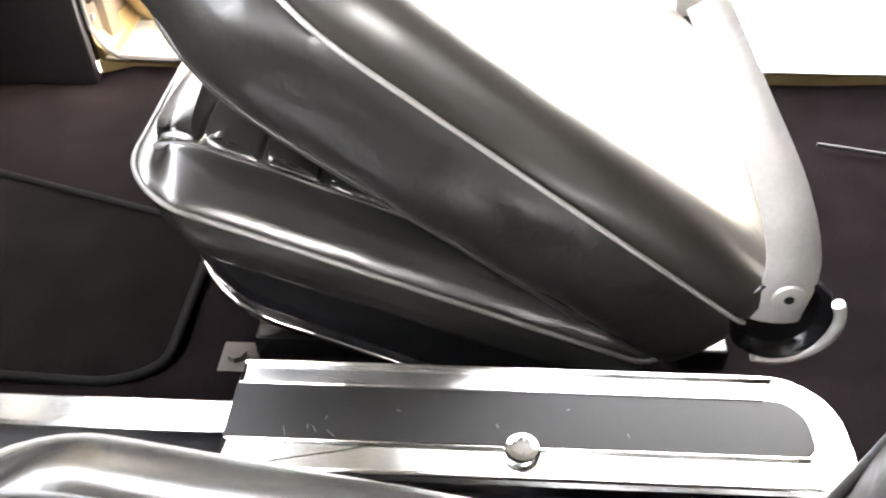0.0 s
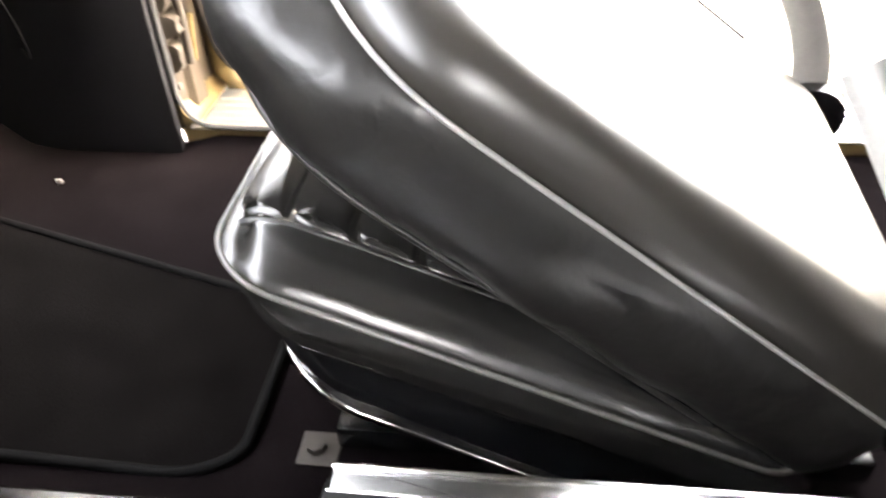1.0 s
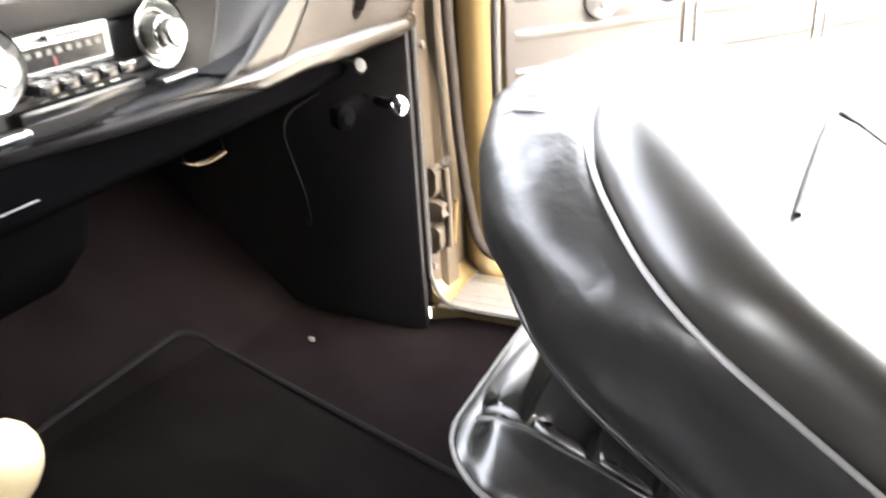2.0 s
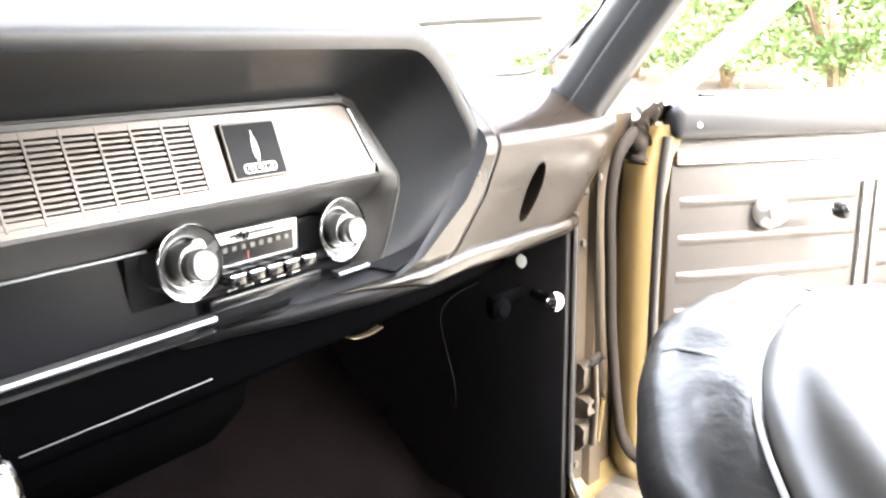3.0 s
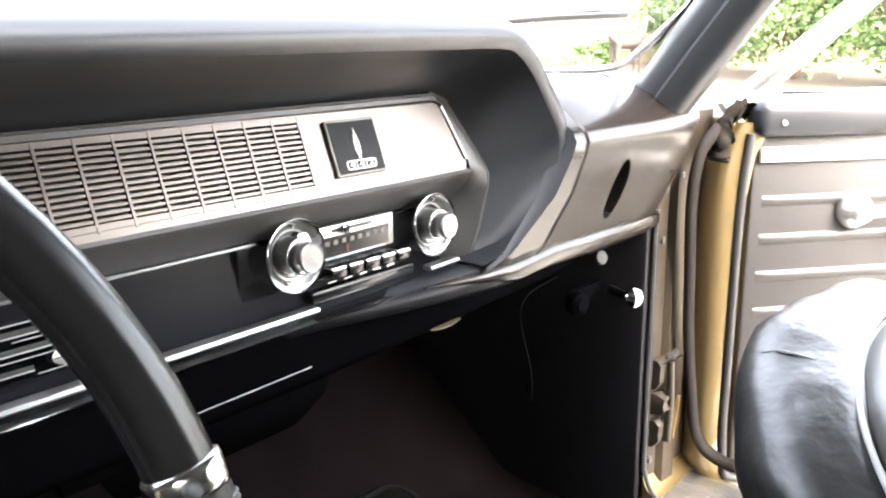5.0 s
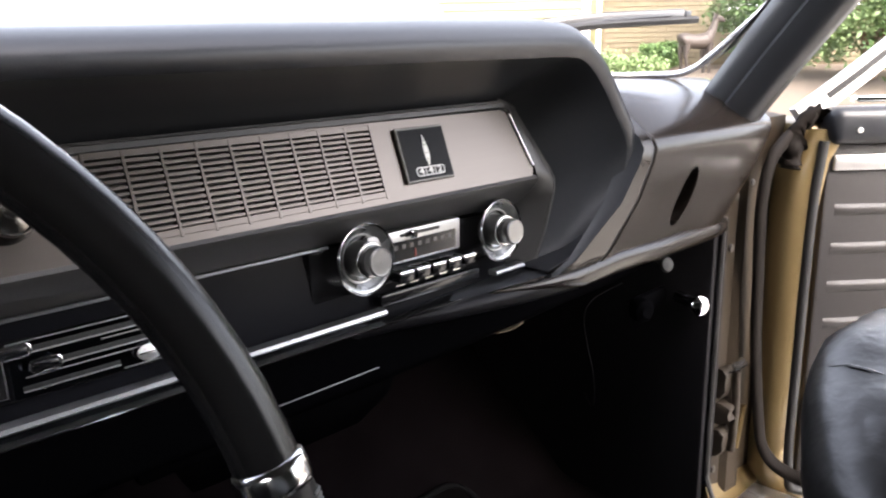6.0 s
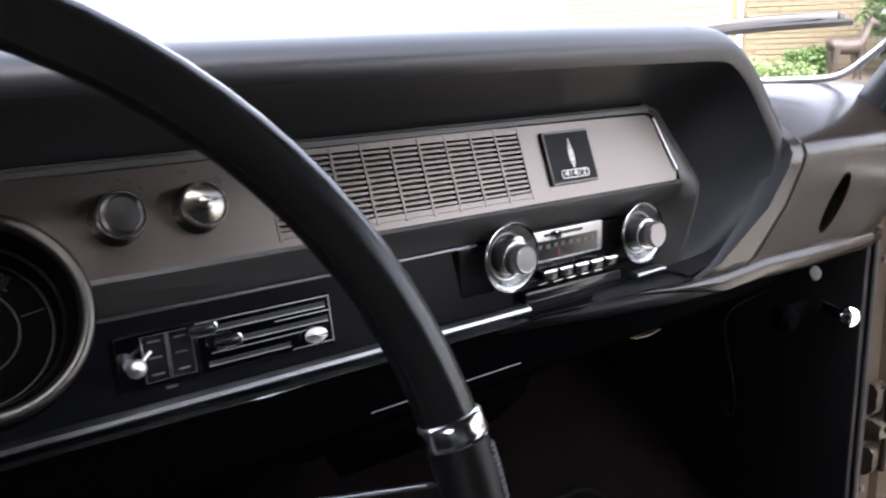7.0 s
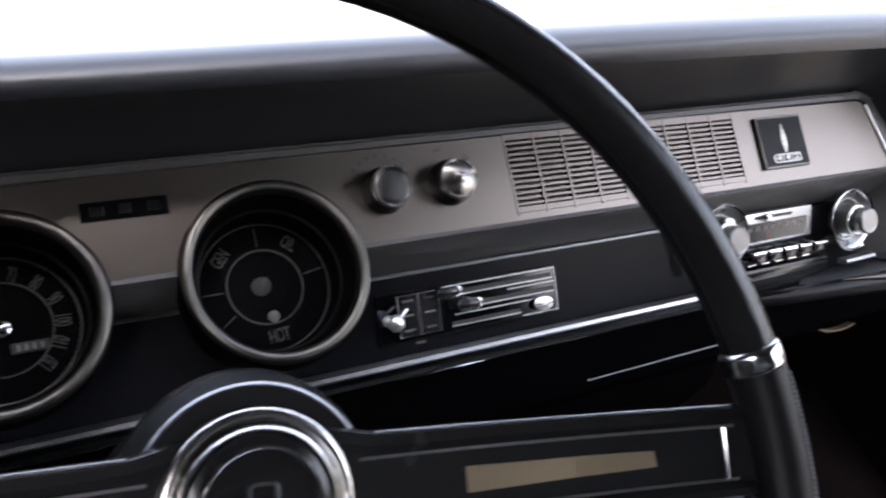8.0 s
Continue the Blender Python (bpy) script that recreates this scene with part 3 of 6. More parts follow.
rim = [(x, 0.600, 0.638 - 0.005 * max(0, min(1, (0.2 - x) / 0.6))) for x in xs_top] + [(0.345, 0.600, 0.638), (0.372, 0.600, 0.633), (0.398, 0.599, 0.612), (0.422, 0.597, 0.580), (0.442, 0.594, 0.545), (0.430, 0.594, 0.505), (0.399, 0.597, 0.468), (0.371, 0.603, 0.446), (0.338, 0.614, 0.430)]

inner, rim = [tuple(p) for p in smooth_path(inner, 3)], [tuple(p) for p in smooth_path(rim, 3)]


def outward(loop):
    res = []
    for i, p in enumerate(loop):
        a, b = loop[max(0, i - 1)], loop[min(len(loop) - 1, i + 1)]
        t = Vector((b[0] - a[0], 0, b[2] - a[2])).normalized()
        res.append(Vector((-t.z, 0, t.x)))
    return res


def fade(n):
    return max(0.04, min(1.0, (n.z + 0.75) / 0.6))


nrm = outward(rim)
loops = [[Vector(p) for p in inner]]
for f, dip in ((0.35, 0.004), (0.7, 0.006)):
    loops.append([Vector(a).lerp(Vector(b), f) + n * dip for a, b, n in zip(inner, rim, nrm)])
loops.append([Vector(p) for p in rim])
for o, dy in ((0.006, -0.004), (0.014, -0.003), (0.021, 0.006), (0.026, 0.020), (0.029, 0.05), (0.029, 0.16), (0.024, 0.40)):
    loops.append([Vector(p) + n * o * fade(n) + Vector((0, dy * max(0.1, fade(n)), max(0, n.z) * o / 0.029 * float(np.interp(p[0], (-0.65, -0.3, 0.0, 0.3), (-0.008, -0.002, 0.003, 0.007))))) for p, n in zip(rim, nrm)])
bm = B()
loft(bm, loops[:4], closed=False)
part("hood_inside", bm, HOOD_INSIDE, dash, "smooth black inside of the hood, in a duller copy of the pad", smooth=50)
bm = B()
loft(bm, loops[3:], closed=False)
part("pad", bm, PAD, dash, "black grained vinyl crash pad", smooth=50)

# passenger side lower pad: two pieces with an open seam
prof = [(0.95, 0.605), (0.69, 0.603), (0.645, 0.594), (0.618, 0.582), (0.596, 0.566), (0.581, 0.554), (0.575, 0.543), (0.575, 0.53), (0.581, 0.49), (0.592, 0.440), (0.598, 0.428), (0.612, 0.420), (0.68, 0.412), (0.95, 0.412)]


def lean(z, x):
    return x + float(np.interp(z, (0.412, 0.435, 0.465, 0.504, 0.541, 0.60), (-0.078, -0.060, -0.036, -0.0155, -0.003, 0.006)))


def rim_side(z):
    return float(np.interp(z, (0.412, 0.420, 0.431, 0.446, 0.468, 0.505, 0.545, 0.565, 0.60), (0.30, 0.318, 0.341, 0.375, 0.403, 0.435, 0.452, 0.452, 0.445)))


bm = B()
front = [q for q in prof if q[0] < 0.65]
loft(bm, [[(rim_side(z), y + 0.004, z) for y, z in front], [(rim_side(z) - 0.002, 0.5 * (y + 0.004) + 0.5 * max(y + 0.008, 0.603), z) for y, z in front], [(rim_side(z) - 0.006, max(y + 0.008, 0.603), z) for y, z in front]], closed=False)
part("hood_return", bm, HOOD_INSIDE, dash, smooth=50)
bm = B()
cols_ = [[(rim_side(z) * (1 - f) + lean(z, 0.4665) * f, y + 0.004 * (1 - f) + (0.002 if f == 1 else 0), z) for y, z in front] for f in (0, 0.35, 0.97, 1.0)]
cols_.append([(lean(z, 0.4667), y + 0.03, z) for y, z in front])
loft(bm, cols_, closed=False)
part("end_pad_inner", bm, END_PAINT, dash, smooth=40)
# Black strip just under the surface paints in the dark of the seam.
bm = B()
loft(bm, [[(lean(z, x), y + 0.0017, z - 0.001) for y, z in front] for x in (0.4650, 0.4722)], closed=False)
part("seam_shade", bm, DEEP, dash, "dark strip in the open seam, in place of its shade")
bm = B()


def pad_end(z):
    """The outer edge of the end section: it slants out towards the top."""
    return float(np.interp(z, (0.412, 0.43, 0.50, 0.555, 0.60), (0.668, 0.672, 0.728, 0.770, 0.792)))


cols_ = [[(lean(z, x), y + dy, z - dz) for y, z in prof] for x, dy, dz in ((0.4710, 0.002, 0.001), (0.4745, 0, 0))]
cols_.append([(0.58, y, z) for y, z in prof])
cols_ += [[(0.58 + (pad_end(z) - 0.58) * g, y + dy, z - dz) for y, z in prof] for g, dy, dz in ((0.45, -0.004, 0.0), (0.8, -0.006, 0.0), (0.93, -0.004, 0.001), (0.98, 0.004, 0.005), (1.0, 0.012, 0.010))]
loft(bm, cols_)
end_pad = part("end_pad", bm, END_PAINT, dash, "glossy black end section", smooth=40)
# tapered lip that runs in under the recess
bm = B()
lips = ((0.12, 0.660, 0.4130, 0.660, 0.409, 0.662, 0.403), (0.17, 0.652, 0.4140, 0.650, 0.409, 0.653, 0.402), (0.22, 0.640, 0.4165, 0.634, 0.410, 0.638, 0.402), (0.32, 0.620, 0.4215, 0.612, 0.412, 0.616, 0.402), (0.38, 0.604, 0.4290, 0.598, 0.416, 0.602, 0.405), (0.44, 0.597, 0.4345, 0.592, 0.422, 0.599, 0.409), (0.52, 0.597, 0.431, 0.591, 0.420, 0.598, 0.407), (0.66, 0.597, 0.431, 0.590, 0.420, 0.597, 0.407), (0.69, 0.598, 0.430, 0.592, 0.421, 0.599, 0.409), (0.705, 0.604, 0.426, 0.601, 0.420, 0.605, 0.412))


def lip_of(rows):
    return [[(x, 0.672, za), (x, ya, za), (x, 0.7 * yb + 0.3 * ya, 0.5 * za + 0.5 * zb + 0.001), (x, yb, zb), (x, 0.7 * yb + 0.3 * yc, 0.5 * zb + 0.5 * zc - 0.001), (x, yc, zc), (x, 0.672, zc - 0.003)] for x, ya, za, yb, zb, yc, zc in rows]


taper = ((0.27, 0.6310, 0.4188, 0.6304, 0.4183, 0.6308, 0.4178), (0.31, 0.6195, 0.4212, 0.6165, 0.4180, 0.6185, 0.4150), (0.35, 0.6095, 0.4255, 0.6040, 0.4180, 0.6070, 0.4110))
part("lip", loft(bm, lip_of(taper + lips[4:])), END_PAINT, dash, smooth=60)
# Same lip in a duller black, so the tan reflection fades out here.
part("lip_fade", loft(B(), lip_of([(x, ya + 0.0015, za - 0.0008, yb + 0.002, zb, yc + 0.002, zc) for x, ya, za, yb, zb, yc, zc in lips[:6]])), DASH_LOW, dash, "tapered end of the lip in duller black, its reflection faded out", smooth=60)
# dark filler sheet over the lip top, below the radio
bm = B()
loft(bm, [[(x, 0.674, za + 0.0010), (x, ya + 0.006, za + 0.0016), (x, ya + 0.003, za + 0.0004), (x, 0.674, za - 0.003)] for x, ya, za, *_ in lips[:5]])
part("recess_filler", bm, HOOD_INSIDE, dash, smooth=30)
# oval opening in the end section
bm = B()
ov = []
for k in range(24):
    a = 2 * math.pi * k / 24
    ov.append((0.553 + 0.018 * math.cos(a) + 0.012 * math.sin(a), 0.479 + 0.034 * math.sin(a)))
cut(end_pad, [loft(bm, [[(x, y, z) for x, z in ov] for y in (0.55, 0.605)])])
# Near-black plate closes the cut: the opening's dark is put into its colour.
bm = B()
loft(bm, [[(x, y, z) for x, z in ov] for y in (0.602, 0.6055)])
part("hole_plate", bm, DIAL, dash, "near-black oval plate closing the opening, for its dark")
bm = B()
lathe(bm, [(0.004, 0), (0.004, 0.002), (0.001, 0.003)], (0.703, 0.571, 0.478), (0, -1, 0), 10)
part("screw", bm, SATIN_GREY, dash)

# lower dash, rolled under
bm = B()
under = [(p.y, p.z) for p in smooth_path([(0, 0.661, 0.4155), (0, 0.663, 0.398), (0, 0.667, 0.366), (0, 0.672, 0.352), (0, 0.69, 0.342), (0, 0.74, 0.338), (0, 0.86, 0.335)], 4)]
loft(bm, [[(x, y + dy, z) for y, z in under + [(0.86, 0.4155)]] for x, dy in ((-0.72, 0), (0.16, 0), (0.28, 0.004), (0.42, 0.012), (0.60, 0.02), (0.684, 0.03))])
part("lower_panel", bm, UNDER_SHADE, dash, "black lower dash, its shade put into the colour", smooth=40)
bm = B()
tube(bm, [(-0.01, 0.6668, 0.3655), (0.155, 0.6663, 0.3675)], 0.0007, 6)
part("panel_edge", bm, SATIN_GREY, dash, "thin worn edge line")

# silver panel: pieces round the grille
G0, G1 = -0.0879, 0.1556
ip = part("instrument_panel", loft(B(), [[PAN @ Vector((x, v, h)) for x, v in ((-0.72, -0.005), (G0, -0.005), (G0, top(G0)), (-0.72, top(-0.72)))] for h in (-0.004, 0.0)]), SILVER, dash, "brushed silver instrument panel", smooth=30)
part("panel_strip", box(B(), (G0, 0.0648, -0.004), (G1, 0.066, 0.0), 0, PAN), SILVER, dash)
part("panel_strip", box(B(), (G0, -0.005, -0.004), (G1, 0.0014, 0.0), 0, PAN), SILVER, dash)
bm = B()
loft(bm, [[PAN @ Vector((x, s, h)) for x, s in ((G1, -0.005), (0.351, -0.005), (0.3555, 0.004), (0.340, 0.058), (0.335, 0.064), (0.328, 0.066), (G1, 0.066))] for h in (-0.004, 0.0)])
part("emblem_panel", bm, SILVER, dash, "brushed silver panel round the emblem", smooth=30)
# trim that frames the panel: top strip, right hexagonal end
bm = B()
loft(bm, [[PAN @ Vector((x, top(x) + v, h)) for v, h in ((0.0002, -0.002), (0.0010, 0.002), (0.0050, 0.002), (0.0085, -0.001), (0.0095, -0.012))] for x in (-0.72, -0.2, 0.30, 0.334)])
part("top_trim", bm, GREY_TRIM, dash, smooth=30)
bm = B()
tube(bm, [pan(-0.72, top(-0.72) + 0.0072, 0.0006), pan(0.325, top(0.325) + 0.0072, 0.0006), pan(0.342, 0.0725, 0.0006), pan(0.352, 0.066, 0.001)], 0.0008, 6)
part("bright_edge", bm, GREY_TRIM, dash)
# hexagonal right cheek of the recess, grey
bm = B()
hexin = [PAN @ Vector((0.329, 0.068, 0.001)), PAN @ Vector((0.342, 0.064, 0.001)), PAN @ Vector((0.3575, 0.004, 0.001)), Vector((0.3585, 0.6455, 0.516)), Vector((0.352, 0.668, 0.492)), Vector((0.340, 0.672, 0.462)), Vector((0.326, 0.668, 0.428))]
hexout = [Vector((0.336, 0.681, 0.597)), Vector((0.354, 0.677, 0.590)), Vector((0.3815, 0.6475, 0.524)), Vector((0.3845, 0.644, 0.514)), Vector((0.3815, 0.642, 0.500)), Vector((0.365, 0.641, 0.460)), Vector((0.349, 0.642, 0.428))]
loft(bm, [hexin, [a.lerp(b, 0.5) + Vector((0, -0.003, 0)) for a, b in zip(hexin, hexout)], hexout], closed=False)
part("end_trim", bm, END_TRIM, dash, smooth=60)
bm = B()
tube(bm, hexout, 0.0013, 6)
part("end_trim_edge", bm, GREY_TRIM, dash)
bm = B()
tube(bm, [pan(0.3385, 0.061, 0.0015), pan(0.3545, 0.006, 0.0015)], 0.0012, 6)
part("end_line", bm, SPUN, dash)
# sloping band below the silver panel
bm = B()
loft(bm, [[(x, 0.6462, 0.5212), (x, 0.6435, 0.5185), (x, 0.6455, 0.513), (x, 0.6685, 0.490), (x, 0.690, 0.490), (x, 0.675, 0.5205)] for x in (-0.2825, 0.0, 0.357)])
band = part("sloping_band", bm, BAND, dash, "dark satin band", smooth=40)
bands = [band]
for x0, x1 in ((-0.4495, -0.2825), (-0.72, -0.4495)):
    bm = B()
    loft(bm, [[(x, 0.6462, 0.5212), (x, 0.6435, 0.5185), (x, 0.6455, 0.513), (x, 0.6685, 0.490), (x, 0.690, 0.490), (x, 0.675, 0.5205)] for x in (x0, x1)])
    bands.append(part("sloping_band", bm, BAND, dash, "dark satin band", smooth=40))
# lower black panel and its bright trims
bm = B()
box(bm, (-0.72, 0.4165, -0.008), (0.352, 0.4945, 0.0), 0, CTRL)
lface = part("lower_face", bm, DASH_PAINT, dash, "gloss black control panel")
bm = B()
extrude_x(bm, [(0.684, 0.4865), (0.6690, 0.4868), (0.6660, 0.4880), (0.6670, 0.4895), (0.684, 0.4902)], -0.2825, 0.105)
thin = [part("thin_trim", bm, STRIP, dash, "thin chrome line")]
for x0, x1 in ((-0.72, -0.4495), (-0.4495, -0.2825)):
    bm = B()
    extrude_x(bm, [(0.684, 0.4865), (0.6690, 0.4868), (0.6660, 0.4880), (0.6670, 0.4895), (0.684, 0.4902)], x0, x1)
    thin.append(part("thin_trim", bm, STRIP, dash, "thin chrome line"))
bm = B()
extrude_x(bm, [(0.655, 0.4225), (0.648, 0.4230), (0.6455, 0.4252), (0.647, 0.4277), (0.655, 0.4288)], -0.72, 0.150)
part("chrome_strip", bm, STRIP, dash, "bright chrome lower moulding", smooth=40)
bm = B()
extrude_x(bm, [(0.658, 0.4165), (0.641, 0.4165), (0.640, 0.4182), (0.658, 0.419)], -0.72, 0.33)
part("lower_line", bm, WORN_CHROME, dash)
bm = B()
loft(bm, [[(x, y, z + (x - 0.288) * 0.02) for y, z in ((0.650, 0.4300), (0.640, 0.4302), (0.6385, 0.4325), (0.640, 0.4345), (0.650, 0.4348))] for x in (0.288, 0.331)])
part("strip_end", bm, STRIP, dash, "short chrome end piece", smooth=40)

for gx in (-0.2825, -0.4495):
    for ob in (ip, *bands, lface, *thin):
        cut(ob, [lathe(B(), [(0.0635, -0.08), (0.0635, 0.05)], pan(gx, -0.0145), N_OUT, 48)])

# air grille: frame of nine columns with slats
grille = part("grille", box(B(), (G0, 0.0, -0.03), (G1, 0.0655, -0.012), 0, PAN), DEEP, dash, "silver slatted speaker and defroster grille")
COLS, PITCH = 9, (G1 - G0) / 9
bar0 = part("grille_bar", box(B(), (-0.0013, 0, -0.006), (0.0013, 0.0648, 0.0006), 0.0004, PAN @ Matrix.Translation((0, 0, 0)), 1), SILVER, grille)
for k in range(COLS + 1):
    if k == 0:
        bar0.location.x = G0
        continue
    b = bar0.copy()
    scene.collection.objects.link(b)
    b.location.x = G0 + k * PITCH
for sx in (0.0014, 0.0598):
    part("grille_rail", box(B(), (G0, sx, -0.006), (G1, sx + 0.005, 0.0002), 0.0004, PAN, 1), SILVER, grille)
slat0 = part("slat", box(B(), (0.0013, -0.00125, -0.005), (PITCH - 0.0013, 0.00125, -0.0003), 0.0003, PAN, 1), SILVER, grille)
NS = 12
for c in range(COLS):
    for k in range(NS):
        s = slat0 if c == 0 and k == 0 else slat0.copy()
        if s is not slat0:
            scene.collection.objects.link(s)
        s.location = Vector((G0 + c * PITCH, 0, 0)) + S_UP * (0.0085 + 0.00443 * k)

# plate with the drawn emblem and number
EMB = PAN @ Matrix.Translation((0.2089, 0.0331, 0.0)) @ Matrix.Diagonal((0.95, 0.93, 1, 1))
plate = part("emblem_plate", box(B(), (-0.031, -0.0265, 0), (0.031, 0.0265, 0.004), 0.001, EMB, 1), BEZEL, dash, "black square emblem plate with bright edge")
part("plate_face", box(B(), (-0.029, -0.0245, 0.003), (0.0295, 0.0245, 0.0046), 0.0004, EMB, 1), PLATE_BLACK, plate)
bm = B()
for s0, s1, wa, wb in ((0.0125, 0.0175, 0.0010, 0.0004), (0.0085, 0.0118, 0.0026, 0.0016), (0.0005, 0.0078, 0.0034, 0.0028), (-0.0055, 0.0000, 0.0030, 0.0034), (-0.0080, -0.0062, 0.0022, 0.0028), (-0.0115, -0.0086, 0.0008, 0.0014)):
    loft(bm, [[EMB @ Vector((x, y, h)) for x, y in ((-wa, s0), (wa, s0), (wb, s1), (-wb, s1))] for h in (0.0046, 0.0054)])
part("emblem", bm, WHITE_INK, plate, "small pale rocket-like shape", smooth=0)
bm = B()
fr = rounded(-0.0185, 0.0185, -0.0215, -0.0128, (0.003, 0.003, 0.003, 0.003), 3)
fr2 = inset(fr, 0.0011)
for a in range(len(fr)):
    b = (a + 1) % len(fr)
    loft(bm, [[EMB @ Vector((*fr[a], h)), EMB @ Vector((*fr[b], h)), EMB @ Vector((*fr2[b], h)), EMB @ Vector((*fr2[a], h))] for h in (0.0046, 0.0053)])
for x in (-0.006, 0.006):
    box(bm, (x - 0.0004, -0.021, 0.0046), (x + 0.0004, -0.0132, 0.0053), 0, EMB)
part("number_border", bm, WHITE_INK, plate, smooth=0)
for k, ch in enumerate("442"):
    text_mesh(ch, 0.0085, EMB @ Matrix.Translation((-0.0118 + 0.0118 * k, -0.0171, 0.0051)) @ Matrix.Diagonal((1.55, 0.95, 1, 1)), WHITE_INK, plate, "digit", bold=0.00015)


# round gauges
GT = 0.47  # upward turn of the gauges
GAX = Vector((0, -math.cos(GT), math.sin(GT)))


def gauge(x, s, label):
    o, ax = pan(x, s), GAX
    M = Matrix.Translation(o) @ Matrix.Rotation(GT - math.pi / 2, 4, "X").inverted() @ Matrix.Translation((0, 0, -0.014))
    R = 0.0605
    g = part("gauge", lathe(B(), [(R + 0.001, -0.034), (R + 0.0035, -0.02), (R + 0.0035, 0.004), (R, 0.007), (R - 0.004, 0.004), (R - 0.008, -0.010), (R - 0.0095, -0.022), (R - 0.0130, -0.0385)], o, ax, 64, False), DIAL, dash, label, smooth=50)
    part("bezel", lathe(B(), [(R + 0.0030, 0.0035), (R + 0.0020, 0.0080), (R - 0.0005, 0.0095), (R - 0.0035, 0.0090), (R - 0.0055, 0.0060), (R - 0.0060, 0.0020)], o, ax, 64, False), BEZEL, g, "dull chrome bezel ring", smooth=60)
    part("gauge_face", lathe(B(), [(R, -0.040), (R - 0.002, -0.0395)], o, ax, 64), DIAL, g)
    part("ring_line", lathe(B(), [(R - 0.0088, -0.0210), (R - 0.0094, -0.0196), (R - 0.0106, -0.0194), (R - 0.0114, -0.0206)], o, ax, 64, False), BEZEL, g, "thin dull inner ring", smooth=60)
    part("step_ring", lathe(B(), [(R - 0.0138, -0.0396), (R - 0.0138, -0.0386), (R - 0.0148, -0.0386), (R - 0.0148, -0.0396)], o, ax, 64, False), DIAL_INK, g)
    return g, M


g, M = gauge(-0.2825, -0.0145, "round black warning and temperature gauge with grey ring")
part("inner_ring", lathe(B(), [(0.0275, -0.0256), (0.0275, -0.0245), (0.0265, -0.0245), (0.0265, -0.0256)], M @ Vector((0, 0, 0)), GAX, 48, False), DIAL_INK, g)
part("hub", lathe(B(), [(0.0068, -0.0256), (0.0062, -0.022), (0.0035, -0.0165), (0.0004, -0.0120)], M @ Vector((-0.003, 0.0005, 0)), GAX, 24), SPUN, g, "bright centre cone")
for word, a, turn in (("GEN", 138, 48), ("OIL", 52, -38), ("HOT", -86, 4)):
    r = 0.0365
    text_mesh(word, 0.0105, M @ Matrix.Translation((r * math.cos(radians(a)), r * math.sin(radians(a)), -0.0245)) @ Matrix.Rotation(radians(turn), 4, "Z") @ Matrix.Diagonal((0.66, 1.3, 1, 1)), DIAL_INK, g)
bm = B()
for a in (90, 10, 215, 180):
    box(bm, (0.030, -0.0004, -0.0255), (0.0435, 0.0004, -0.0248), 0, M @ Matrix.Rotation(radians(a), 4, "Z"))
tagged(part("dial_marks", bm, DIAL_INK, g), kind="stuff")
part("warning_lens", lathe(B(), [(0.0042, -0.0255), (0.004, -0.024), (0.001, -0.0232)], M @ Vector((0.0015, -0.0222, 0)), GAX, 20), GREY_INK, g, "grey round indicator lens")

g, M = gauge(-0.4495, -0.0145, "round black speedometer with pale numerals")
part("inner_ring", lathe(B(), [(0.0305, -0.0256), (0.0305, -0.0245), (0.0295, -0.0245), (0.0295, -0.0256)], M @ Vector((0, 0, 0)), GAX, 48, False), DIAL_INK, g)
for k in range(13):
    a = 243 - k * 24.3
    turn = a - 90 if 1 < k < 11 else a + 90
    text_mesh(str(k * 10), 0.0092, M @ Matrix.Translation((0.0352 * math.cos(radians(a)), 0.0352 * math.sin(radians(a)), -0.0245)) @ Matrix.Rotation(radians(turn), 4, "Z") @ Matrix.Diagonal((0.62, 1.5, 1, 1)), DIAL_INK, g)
bm = B()
for k in range(61):
    a = 243 - k * 4.86
    box(bm, (0.0445, -0.0002, -0.0255), (0.0465, 0.0002, -0.0248), 0, M @ Matrix.Rotation(radians(a), 4, "Z"))
tagged(part("dial_marks", bm, DIAL_INK, g), kind="stuff")
bm = B()
loft(bm, [[M @ Matrix.Rotation(radians(243), 4, "Z") @ Vector(q) for q in ((-0.006, -0.0012, h), (0.044, -0.0003, h), (0.044, 0.0003, h), (-0.006, 0.0012, h))] for h in (-0.0225, -0.0215)])
part("needle", bm, RED_INK, g)
part("hub", lathe(B(), [(0.0075, -0.0256), (0.006, -0.021), (0.0005, -0.0185)], M @ Vector((0, 0, 0)), GAX, 24), CHROME, g)
bm = B()
box(bm, (0.004, -0.017, -0.0256), (0.026, -0.010, -0.0246), 0.0005, M, 1)
part("odometer_window", bm, DEEP, g)
bm = B()
for k in range(4):
    box(bm, (0.007 + 0.0045 * k, -0.0155, -0.0246), (0.0095 + 0.0045 * k, -0.0115, -0.0241), 0, M)
tagged(part("odometer_bars", bm, GREY_INK, g), kind="stuff")

# small slot with warning windows
slot = part("indicator_slot", box(B(), (-0.397, 0.0332, -0.002), (-0.3438, 0.0461, 0.0006), 0.0008, PAN, 1), DIAL, dash, "dark indicator window")
for k, (mm) in enumerate((BLACK, BLACK, BLACK)):
    part("indicator_lens", box(B(), (-0.391 + 0.017 * k, 0.0365, 0.0004), (-0.383 + 0.017 * k, 0.0435, 0.0010), 0.0003, PAN, 1), mm, slot)


